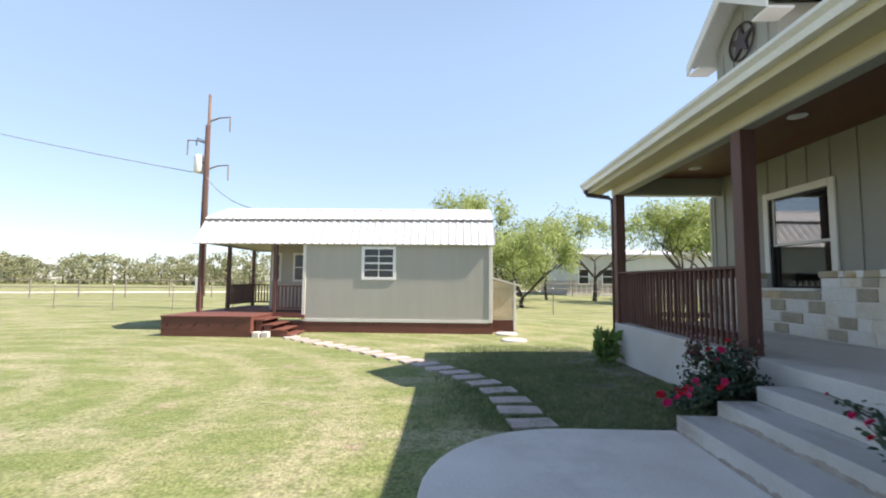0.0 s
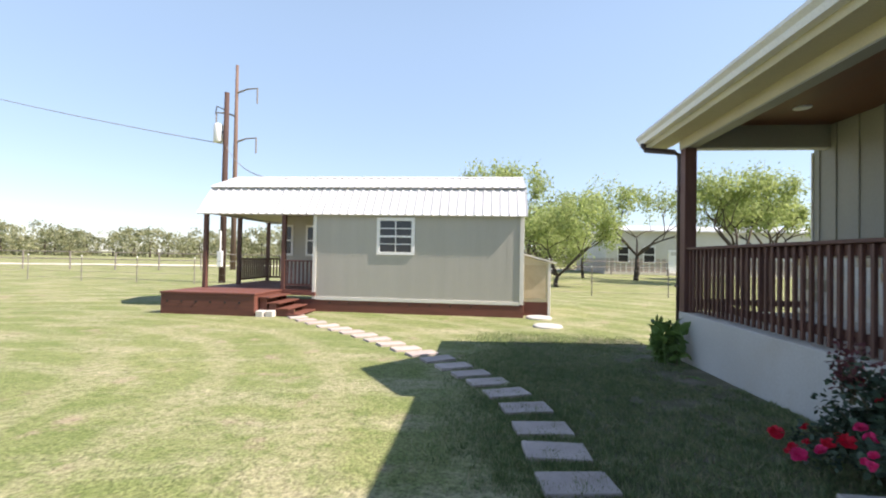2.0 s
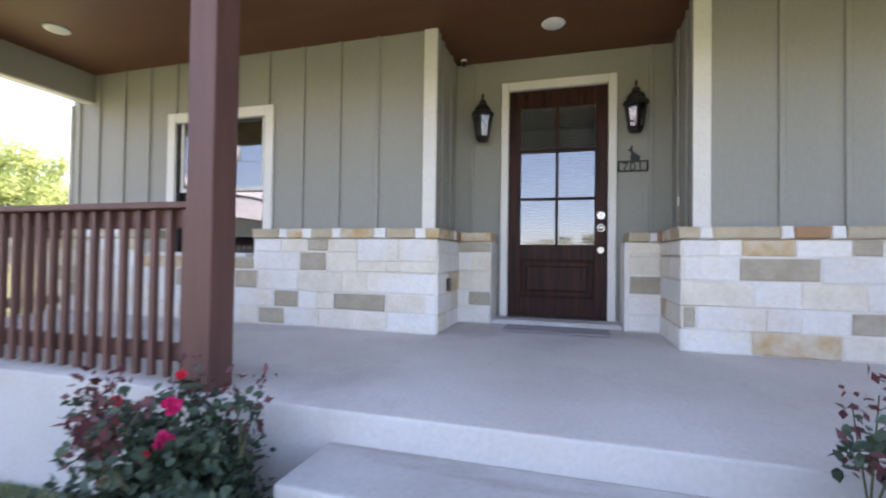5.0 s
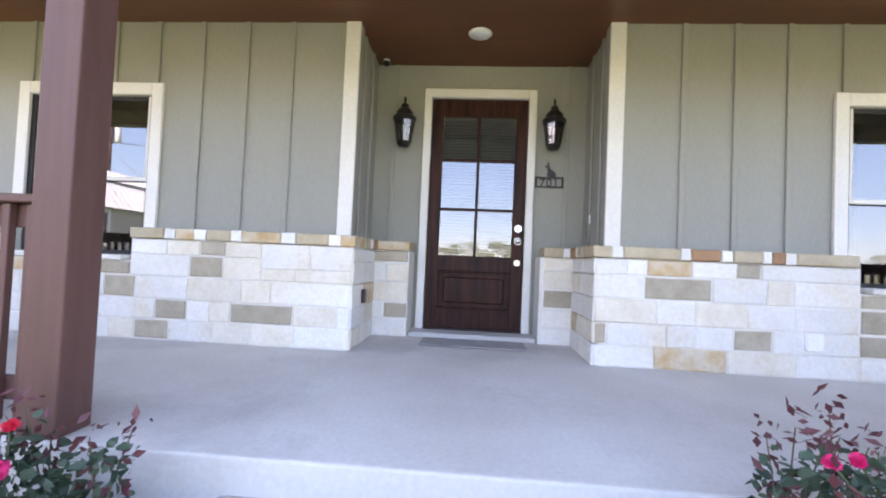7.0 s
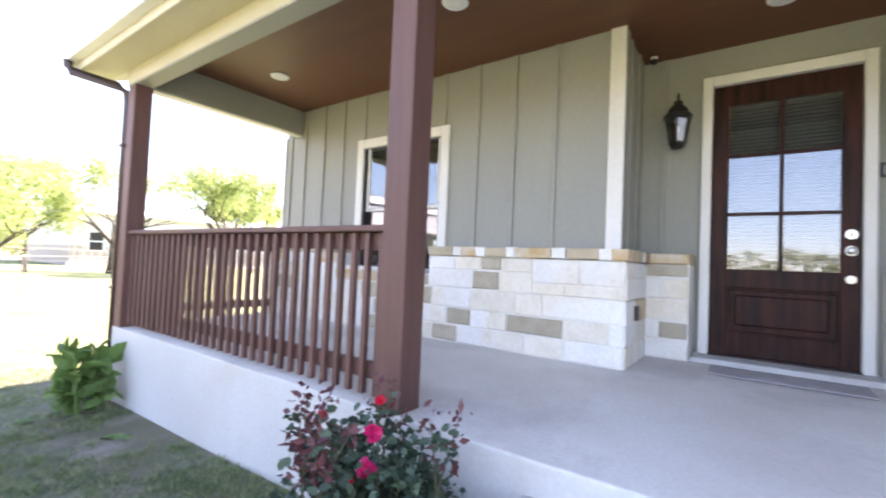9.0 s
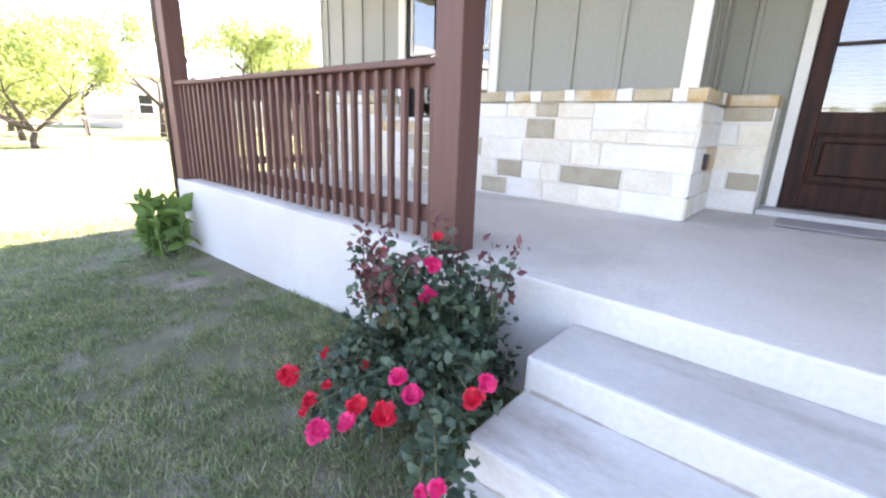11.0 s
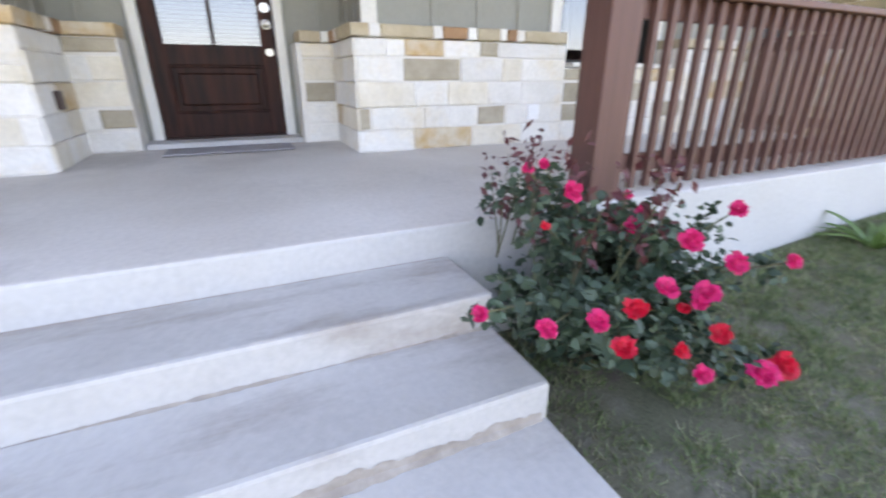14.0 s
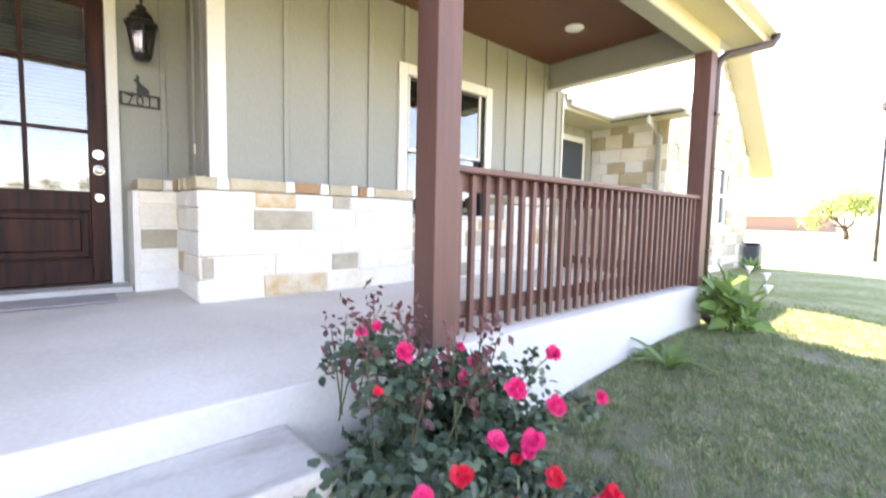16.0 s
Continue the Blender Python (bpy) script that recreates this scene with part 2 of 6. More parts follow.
M_MORTAR = surf("mortar", (0.66, 0.625, 0.56), (0.72, 0.69, 0.635), 6, 0.9, 0.3, 80)
STONE = {
    "w": surf("white_limestone", (0.69, 0.665, 0.61), (0.77, 0.745, 0.70), 5, 0.85, 0.5, 35, rand=0.06, c3=(0.67, 0.60, 0.48), stain=2.5),
    "c": surf("cream_limestone", (0.66, 0.595, 0.475), (0.73, 0.68, 0.585), 6, 0.85, 0.5, 35, rand=0.06),
    "t": surf("tan_sandstone", (0.345, 0.295, 0.215), (0.43, 0.375, 0.285), 7, 0.85, 0.5, 35, rand=0.10),
    "o": surf("ochre_limestone", (0.50, 0.33, 0.16), (0.60, 0.53, 0.41), 9, 0.85, 0.6, 30, rand=0.06),
    "b": surf("rust_sandstone", (0.30, 0.165, 0.085), (0.38, 0.22, 0.12), 6, 0.85, 0.5, 35, rand=0.10),
    "g": surf("beige_limestone", (0.41, 0.33, 0.215), (0.48, 0.40, 0.28), 6, 0.85, 0.5, 35, rand=0.08),
}
M_SHED = surf("shed_siding", (0.405, 0.39, 0.345), (0.435, 0.42, 0.375), 1.2, 0.65, 0.15, 60, stretch=(4, 4, 0.3))
M_METAL = surf("white_metal_roof", (0.58, 0.585, 0.59), (0.64, 0.645, 0.65), 2, 0.35, 0.03, 20, spec=0.5)
M_RED = surf("redwood_stain", (0.125, 0.045, 0.032), (0.165, 0.062, 0.045), 2.5, 0.65, 0.25, 40, stretch=(0.6, 6, 6), rand=0.12)
M_DOOR = surf("dark_walnut_door", (0.010, 0.0035, 0.003), (0.055, 0.018, 0.012), 3.6, 0.5, 0.15, 40, stretch=(5, 5, 0.5), spec=0.18)
M_BLACK = surf("black_iron", (0.012, 0.011, 0.010), (0.02, 0.018, 0.017), 8, 0.45, 0.1, 80)
# near-black paint standing in for rooms without light
M_UNLIT_ROOM = plain("unlit_interior", (0.02, 0.02, 0.022), 0.8)
M_NICKEL = surf("satin_nickel", (0.46, 0.44, 0.41), (0.55, 0.53, 0.50), 10, 0.28, 0.02, 60, metal=1.0)
M_GLASS = glass_mat("window_glass", 0.15, (0.55, 0.58, 0.58))
M_LAMPGLASS = glass_mat("lantern_glass", 0.10, (0.55, 0.55, 0.53))
M_BLIND = surf("white_blind", (0.72, 0.71, 0.68), (0.78, 0.77, 0.74), 4, 0.5, 0.02, 60)
M_WHITE = surf("white_plastic", (0.78, 0.78, 0.77), (0.82, 0.82, 0.81), 8, 0.4, 0.02, 60)
M_GUTTER = surf("gutter_enamel", (0.70, 0.69, 0.66), (0.75, 0.74, 0.71), 3, 0.4, 0.03, 40)
M_SPOUT = surf("bronze_downspout", (0.045, 0.028, 0.026), (0.06, 0.036, 0.033), 4, 0.4, 0.05, 50)
M_BARK = surf("bark", (0.055, 0.042, 0.033), (0.09, 0.07, 0.055), 6, 0.95, 0.9, 25, stretch=(3, 3, 0.5))
M_STEM = surf("rose_stem", (0.10, 0.075, 0.045), (0.09, 0.11, 0.05), 8, 0.8, 0.3, 60)
M_LEAF_TREE = leaf_mat("mesquite_leaf", (0.225, 0.305, 0.095), (0.42, 0.485, 0.20), 0.6)
# distance haze is mixed into this leaf colour, paler and greyer than near leaves
M_LEAF_HAZED = leaf_mat("hazed_woodland_leaf", (0.185, 0.215, 0.11), (0.36, 0.36, 0.21), 0.4)
M_LEAF_ROSE = leaf_mat("rose_leaf", (0.020, 0.044, 0.026), (0.058, 0.096, 0.054), 0.10)
M_LEAF_NEW = leaf_mat("young_rose_leaf", (0.085, 0.018, 0.025), (0.14, 0.045, 0.045), 0.15)
M_LEAF_LILY = leaf_mat("broad_leaf", (0.09, 0.17, 0.04), (0.17, 0.28, 0.075), 0.35)
M_PETAL_P = leaf_mat("pink_petal", (0.47, 0.002, 0.07), (0.76, 0.02, 0.155), 0.22)
M_PETAL_R = leaf_mat("red_petal", (0.43, 0.001, 0.014), (0.70, 0.004, 0.034), 0.22)
M_GRASS = grass_mat()
# bare earth tone, kept dark to deepen the shade beside the house
M_SHADED_EARTH = surf("shaded_grassy_earth", (0.085, 0.09, 0.05), (0.14, 0.128, 0.084), 2.6, 0.95, 1.0, 70, c3=(0.215, 0.19, 0.155), stain=1.9, vary=0.6)
M_SOIL = surf("bare_soil", (0.105, 0.085, 0.065), (0.165, 0.135, 0.105), 5, 0.95, 1.0, 70, vary=0.5)
M_PAVER = surf("paver", (0.37, 0.315, 0.295), (0.46, 0.40, 0.375), 4, 0.9, 0.35, 60, rand=0.10)
M_ROAD = surf("caliche", (0.58, 0.53, 0.45), (0.66, 0.61, 0.53), 1, 0.95, 0.3, 20)
M_GALV = surf("galvanised_pipe", (0.17, 0.15, 0.14), (0.25, 0.23, 0.21), 4, 0.7, 0.1, 40)
M_POLE = surf("pole_wood", (0.13, 0.085, 0.07), (0.19, 0.13, 0.105), 2, 0.9, 0.3, 30, stretch=(4, 4, 0.3))
M_POLE2 = surf("dark_pole_wood", (0.055, 0.032, 0.028), (0.085, 0.05, 0.042), 2, 0.9, 0.3, 30, stretch=(4, 4, 0.3))
M_ROOF = surf("pale_metal_roof", (0.60, 0.59, 0.56), (0.66, 0.65, 0.62), 2, 0.45, 0.05, 30)
M_BARN = surf("barn_metal", (0.52, 0.51, 0.47), (0.58, 0.57, 0.53), 1, 0.5, 0.05, 30)
M_BARN2 = surf("barn_wainscot_metal", (0.36, 0.31, 0.27), (0.42, 0.36, 0.32), 1, 0.5, 0.05, 30)
M_BRICKFAR = surf("far_brick", (0.24, 0.15, 0.125), (0.31, 0.20, 0.165), 6, 0.9, 0.3, 40)


# ---- mesh helpers ----
def link_mesh(name, bm, mat, smooth=False):
    me = bpy.data.meshes.new(name)
    bm.to_mesh(me)
    bm.free()
    me.materials.append(mat)
    if smooth:
        me.polygons.foreach_set("use_smooth", [True] * len(me.polygons))
    return new(name, me)


def base_of(ob):
    p = Vector((0, 0, 0))
    while ob:
        p = p + ob.location
        ob = ob.parent
    return p


def part(name, bm, mat, parent, label="", smooth=False):
    """Links a bmesh, given in world places, as one mesh under a thing or part."""
    bmesh.ops.translate(bm, verts=bm.verts, vec=-base_of(parent))
    ob = link_mesh(name, bm, mat, smooth)
    ob.parent = parent
    return tagged(ob, label)


def thing(name, label, category, at, group="", kind=""):
    ob = new(name)
    ob.empty_display_size = 0.1
    ob.location = at
    return tagged(ob, label, category, group, kind)


def solid(name, bm, mat, label, category, kind="structure", smooth=False, group=""):
    return tagged(link_mesh(name, bm, mat, smooth), label, category, group, kind)


def bx(x0, x1, y0, y1, z0, z1, bevel=0.0, bm=None, seg=1):
    """A box between the given places, with bevelled edges."""
    b = bmesh.new()
    m = Matrix.LocRotScale(((x0 + x1) / 2, (y0 + y1) / 2, (z0 + z1) / 2), None, (abs(x1 - x0), abs(y1 - y0), abs(z1 - z0)))
    bmesh.ops.create_cube(b, size=1.0, matrix=m)
    if bevel:
        bmesh.ops.bevel(b, geom=b.edges[:], offset=bevel, segments=seg, affect="EDGES", profile=0.6)
    if bm is None:
        return b
    me = bpy.data.meshes.new("tmp")
    b.to_mesh(me)
    b.free()
    bm.from_mesh(me)
    bpy.data.meshes.remove(me)
    return bm


def tube(points, radii, sides=8, bm=None):
    """A round tube along points, with a radius at each."""
    b = bm or bmesh.new()
    rings = []
    n = len(points)
    for i, p in enumerate(points):
        p = Vector(p)
        a = Vector(points[max(0, i - 1)])
        c = Vector(points[min(n - 1, i + 1)])
        d = (c - a).normalized()
        u = d.cross(Vector((0.31, 0.95, 0.07)) if abs(d.z) > 0.7 else Vector((0, 0, 1))).normalized()
        v = d.cross(u)
        r = radii[i] if isinstance(radii, (list, tuple)) else radii
        rings.append([b.verts.new(p + (u * math.cos(2 * math.pi * k / sides) + v * math.sin(2 * math.pi * k / sides)) * r) for k in range(sides)])
    for i in range(n - 1):
        for k in range(sides):
            b.faces.new((rings[i][k], rings[i][(k + 1) % sides], rings[i + 1][(k + 1) % sides], rings[i + 1][k]))
    b.faces.new(rings[0][::-1])
    b.faces.new(rings[-1])
    bmesh.ops.recalc_face_normals(b, faces=b.faces)
    return b


def lathe(at, profile, sides=20, bm=None, phase=0.0):
    """A turned body about a vertical axis, from (radius, height) pairs."""
    b = bm or bmesh.new()
    rings = [[b.verts.new((at[0] + r * math.cos(2 * math.pi * k / sides + phase), at[1] + r * math.sin(2 * math.pi * k / sides + phase), at[2] + h)) for k in range(sides)] for r, h in profile]
    for i in range(len(rings) - 1):
        for k in range(sides):
            b.faces.new((rings[i][k], rings[i][(k + 1) % sides], rings[i + 1][(k + 1) % sides], rings[i + 1][k]))
    b.faces.new(rings[0][::-1])
    b.faces.new(rings[-1])
    bmesh.ops.recalc_face_normals(b, faces=b.faces)
    return b


def prism(outline, a, b, axis, bevel=0.0):
    """An outline of two coordinates, drawn out from a to b along axis (x: outline is y,z; y: x,z; z: x,y)."""
    m = bmesh.new()
    put = {"x": lambda p, t: (t, p[0], p[1]), "y": lambda p, t: (p[0], t, p[1]), "z": lambda p, t: (p[0], p[1], t)}[axis]
    lo = [m.verts.new(put(p, a)) for p in outline]
    hi = [m.verts.new(put(p, b)) for p in outline]
    n = len(outline)
    for i in range(n):
        m.faces.new((lo[i], lo[(i + 1) % n], hi[(i + 1) % n], hi[i]))
    m.faces.new(lo[::-1])
    m.faces.new(hi)
    bmesh.ops.recalc_face_normals(m, faces=m.faces)
    if bevel:
        bmesh.ops.bevel(m, geom=m.edges[:], offset=bevel, segments=2, affect="EDGES", profile=0.6)
    return m


def bulk(name, verts, faces, mat, parent=None):
    me = bpy.data.meshes.new(name)
    me.from_pydata([tuple(v) for v in verts], [], faces)
    me.materials.append(mat)
    ob = new(name, me)
    if parent:
        ob.parent = parent
    return ob


def ease(f):
    f = min(max(f, 0.0), 1.0)
    return f * f * (3 - 2 * f)


def lawn_z(x, y):
    """Height of the lawn: it falls gently away from the house and rises a little towards the stone wing."""
    fall = min(max((y - 4.5) / 8.0, 0.0), 1.0)
    side = min(max((-y - 1.0) / 8.0, 0.0), 1.0)
    rise = (0.17 * ease((1.8 - y) / 3.0) + 0.08 * ease((-1.5 - y) / 5.0)) * ease((x - 0.8) / 2.2) * ease((y + 20.0) / 7.0)
    return rise - 0.03 - 0.25 * fall - 0.05 * side - 0.03 * min(max((2.0 - x) / 6, 0), 1) * (1 - fall) + 0.012 * noise.noise((x * 0.7, y * 0.7, 0))


# ---- plan ----
MID = 3.375
SIDING, STONE_X, BACK, BACK_STONE = 5.447, 5.20, 6.22, 5.90
FLOOR, CEIL = 0.55, 3.22
END_L, END_R = 8.77, -2.02
PORCH_X = 3.50
EAVE_X, EAVE_Z = 3.185, 3.235
ROOF_L, ROOF_R = 9.15, -2.45
POST_L, POST_R = 8.49, -1.74
SLAB_L, SLAB_R = 8.575, -1.825


def mirror(y):
    return 2 * MID - y


# ---- ground ----
def ground():
    xs = np.concatenate([-np.geomspace(700, 14, 22), np.linspace(-13, 9, 67), np.geomspace(10, 700, 24)])
    ys = np.concatenate([-np.geomspace(700, 9, 22), np.linspace(-8, 24, 97), np.geomspace(25, 900, 24)])
    verts = [(x, y, lawn_z(x, y)) for y in ys for x in xs]
    n = len(xs)
    faces = [(j * n + i, j * n + i + 1, (j + 1) * n + i + 1, (j + 1) * n + i) for j in range(len(ys) - 1) for i in range(n - 1)]
    ob = bulk("ground", verts, faces, M_LAWN)
    ob.data.polygons.foreach_set("use_smooth", [True] * len(ob.data.polygons))
    tagged(ob, "mown green lawn with dry straw-coloured patches", "lawn", kind="structure")


ground()


def road():
    verts, faces = [], []
    for i, (x, y) in enumerate([(-150, 10), (-60, 34), (-34, 46), (-14, 56), (12, 66), (60, 78)]):
        verts += [(x, y, -0.25), (x - 1.5, y + 5.0, -0.25)]
        if i:
            faces.append((2 * i - 2, 2 * i, 2 * i + 1, 2 * i - 1))
    verts += [(-60, -26, -0.04), (60, -26, -0.04), (60, -33, -0.04), (-60, -33, -0.04)]
    k = len(verts)
    faces.append((k - 4, k - 1, k - 2, k - 3))
    tagged(bulk("road", verts, faces, M_ROAD), "pale caliche farm road across the pasture", "road", kind="structure")


road()


# ---- front walk and steps ----
def grime_line(x, z, y0, y1, tall):
    """Dirt washed into the foot of a riser: a thin ragged fillet."""
    b = bmesh.new()
    last = None
    n = 220
    for i in range(n + 1):
        y = y0 + (y1 - y0) * i / n
        k = max(0.0, 0.48 + 0.8 * noise.noise((x * 7, y * 1.9, 3.0)) + 0.6 * noise.noise((x * 3, y * 8.0, 1.0)) + 0.35 * noise.noise((x, y * 31.0, 2.0)))
        up, out = 0.002 + tall * k, 0.003 + 0.016 * max(0.0, k - 0.15)
        row = [b.verts.new(p) for p in ((x - out, y, z + 0.0008), (x - 0.0035, y, z + 0.35 * up + 0.001), (x - 0.0012, y, z + up))]
        if last:
            for j in (0, 1):
                b.faces.new((last[j], row[j], row[j + 1], last[j + 1]))
        last = row
    return b


def front_walk():
    r = 1.2
    out = [(2.44, 2.45), (2.44, 4.27), (0.32 + r, 4.27)]
    out += [(0.32 + r - r * math.sin(a), 4.27 - r + r * math.cos(a)) for a in np.linspace(0.15, math.pi / 2, 11)]
    out += [(0.34, 2.2), (0.55, 1.75), (0.95, 1.55), (1.4, 1.7), (1.9, 2.3)]
    solid("pavement", prism(out[::-1], -0.12, 0.02, "z", 0.012), M_CONC, "pale concrete landing with rounded corners", "pavement")
    steps = thing("porch_steps", "worn pale concrete porch steps with stained treads", "steps", (2.9, MID, 0), kind="structure")
    for x, z, h in ((2.44, 0.155, 4.24), (2.79, 0.28, 4.245), (3.13, 0.41, 4.25)):
        part("step", bx(x, PORCH_X + 0.1, 2.575, h, -0.1, z, 0.014, seg=2), M_STEP, steps)
    part("joint", bx(PORCH_X - 0.005, PORCH_X - 0.001, 2.60, 4.22, 0.405, 0.4115), M_GRIME, steps, "thin dark joint line")
    for x, z, tall in ((2.44, 0.02, 0.050), (2.79, 0.155, 0.042), (3.13, 0.28, 0.012)):
        part("grime", grime_line(x, z, 2.6, 4.22, tall), M_GRIME, steps, "brown dirt settled in the joint")


front_walk()


def porch_floor():
    prof = [(PORCH_X, -0.25), (BACK + 0.2, -0.25), (BACK + 0.2, 0.60), (STONE_X + 0.3, 0.588), (PORCH_X, FLOOR)]
    slab = solid("porch_floor", prism(prof, SLAB_R, SLAB_L, "y", 0.012), M_CURB, "white painted concrete porch slab with a smooth grey floor", "porch floor")
    slab.data.materials.append(M_CONC)
    for f in slab.data.polygons:
        if f.normal.z > 0.95:
            f.material_index = 1
    for y0, y1 in ((SLAB_L + 0.002, END_L), (END_R, SLAB_R - 0.002)):
        solid("foundation", bx(STONE_X + 0.02, BACK, y0, y1, -0.25, 0.498), M_CURB, "pale concrete foundation under the end of the stone wall", "foundation")
    solid("door_sill", bx(5.93, 6.30, 2.80, 3.95, 0.56, 0.635, 0.008), M_CURB, "pale concrete door sill", "sill")


porch_floor()


# ---- house walls ----
def house_walls():
    top = 3.9
    b = bmesh.new()
    for side in (1, -1):
        f = (lambda y: y) if side > 0 else mirror
        w0, w1, end = 6.14, 7.27, END_L
        for y0, y1, z0, z1 in ((4.40, w0, 0.3, top), (w1, end, 0.3, top), (w0, w1, 0.3, 1.20), (w0, w1, 2.58, top)):
            a, c = sorted((f(y0), f(y1)))
            bx(SIDING, SIDING + 0.16, a, c, z0, z1, bm=b)
    solid("wall_front", b, M_SIDING, "grey-green board siding on the porch front", "wall")
    for y in (4.40, mirror(4.40) - 0.16):
        solid("wall_recess_side", bx(SIDING + 0.16, BACK + 0.16, y, y + 0.16, 0.3, top), M_SIDING, "grey-green siding at the side of the recessed entry", "wall")
    b = bmesh.new()
    for y0, y1, z0 in ((mirror(4.40), 2.86, 0.3), (3.89, 4.40, 0.3), (2.86, 3.89, 2.94)):
        bx(BACK, BACK + 0.16, y0, y1, z0, top, bm=b)
    solid("wall_recess_back", b, M_SIDING, "grey-green siding round the front door", "wall")
    b = bmesh.new()
    bx(SIDING + 0.16, 14.0, END_L - 0.16, END_L, 0.0, top, bm=b)
    bx(SIDING + 0.16, 14.0, END_R, END_R + 0.16, 0.0, top, bm=b)
    # unseen rear wall, closes the shell against daylight
    bx(13.84, 14.0, END_R + 0.16, END_L - 0.16, 0.0, top, bm=b)
    solid("wall_outer", b, M_SIDING, "grey-green outer house walls", "wall")
    # added inner walls, ceiling and floor; their near-black colour paints the rooms' darkness
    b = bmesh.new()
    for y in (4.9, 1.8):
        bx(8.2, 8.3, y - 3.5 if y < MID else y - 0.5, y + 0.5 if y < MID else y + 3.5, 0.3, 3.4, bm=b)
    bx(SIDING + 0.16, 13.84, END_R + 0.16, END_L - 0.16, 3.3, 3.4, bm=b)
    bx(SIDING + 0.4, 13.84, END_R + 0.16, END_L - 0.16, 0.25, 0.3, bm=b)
    solid("wall_unlit_room", b, M_UNLIT_ROOM, "unseen near-black inner walls painted as unlit rooms", "wall")


house_walls()


def battens():
    grp = thing("siding_battens", "grey-green vertical battens on the siding", "batten", (SIDING, MID, FLOOR), kind="structure")

    def put(x0, x1, y0, y1, z0, z1):
        part("batten", bx(x0, x1, y0, y1, z0, z1, 0.004), M_SIDING, grp)

    ys = [4.945, 5.335, 5.725, 6.12, 6.50, 6.875, 7.265, 7.63, 7.99, 8.36, 8.66]
    for side in (1, -1):
        f = (lambda y: y) if side > 0 else mirror
        for y in ys:
            if y > END_L - 0.1:
                continue
            c = f(y)
            if 6.0 < y < 7.4:
                put(SIDING - 0.018, SIDING, c - 0.021, c + 0.021, 2.69, CEIL)
            else:
                put(SIDING - 0.018, SIDING, c - 0.021, c + 0.021, 1.40, CEIL)
        for x in (5.68, 5.98):
            c = f(4.40)
            put(x - 0.02, x + 0.02, *sorted((c, f(4.382))), 1.40, CEIL)
        c = f(4.22)
        put(BACK - 0.018, BACK, c - 0.02, c + 0.02, 1.40, CEIL)
    trims = thing("corner_trim", "cream painted corner boards", "trim", (SIDING, MID, FLOOR), kind="structure")
    for side in (1, -1):
        f = (lambda y: y) if side > 0 else mirror
        part("corner_board", bx(SIDING - 0.025, SIDING, *sorted((f(4.375), f(4.495))), 1.40, CEIL, 0.003), M_TRIM, trims)
        part("corner_board", bx(SIDING, SIDING + 0.10, *sorted((f(4.375), f(4.40))), 1.40, CEIL, 0.003), M_SIDING, trims)
        part("corner_board", bx(SIDING - 0.022, SIDING + 0.1, *sorted((f(END_L), f(END_L + 0.025))), 0.55, 2.90, 0.003), M_TRIM, trims)


battens()


# ---- stone wainscot ----
def stone_piece(parent, wall, u0, u1, z0, z1, tone, depth=0.05, name="stone"):
    """One roughly squared stone. wall: (origin, along, out) in the plan."""
    org, along, out = wall
    g, c = (0.010 if tone == "t" else 0.002), random.uniform(0.006, 0.012)
    proud = random.uniform(0.0, 0.008)
    b = bmesh.new()

    def ring(ins, d):
        return [b.verts.new(org + along * (u + su * ins + random.uniform(-1, 1) * 0.005) + out * (d + random.uniform(-1, 1) * 0.002) + Vector((0, 0, z + sz * ins + random.uniform(-1, 1) * 0.003))) for u, z, su, sz in ((u0, z0, 1, 1), (u1, z0, -1, 1), (u1, z1, -1, -1), (u0, z1, 1, -1))]

    rings = [ring(g, -depth), ring(g, proud), ring(g + c, proud + 0.007)]
    for i in range(2):
        for k in range(4):
            b.faces.new((rings[i][k], rings[i][(k + 1) % 4], rings[i + 1][(k + 1) % 4], rings[i + 1][k]))
    b.faces.new(rings[2])
    bmesh.ops.recalc_face_normals(b, faces=b.faces)
    part(name, b, STONE[tone], parent)


def course(parent, wall, u, z0, z1, row, **kw):
    """A course of stones: row is a string of widths in centimetres, each with its tone."""
    for word in row.split():
        w = int(word[:-1]) / 100
        stone_piece(parent, wall, u, u + w, z0, z1, word[-1], **kw)
        u += w
    return u


def fill(parent, wall, u0, u1, z0, z1, tans=0.13, dark="t"):
    """Stones of uneven width to fill a stretch of a course."""
    u = u0
    while u < u1 - 0.005:
        w = random.choice((0.2, 0.26, 0.33, 0.4, 0.5))
        if u1 - (u + w) < 0.16:
            w = u1 - u
        r = random.random()
        tone = dark if r < tans else "o" if r < tans + 0.04 else "c" if r < tans + 0.35 else "w"
        stone_piece(parent, wall, u, u + w, z0, z1, tone)
        u += w


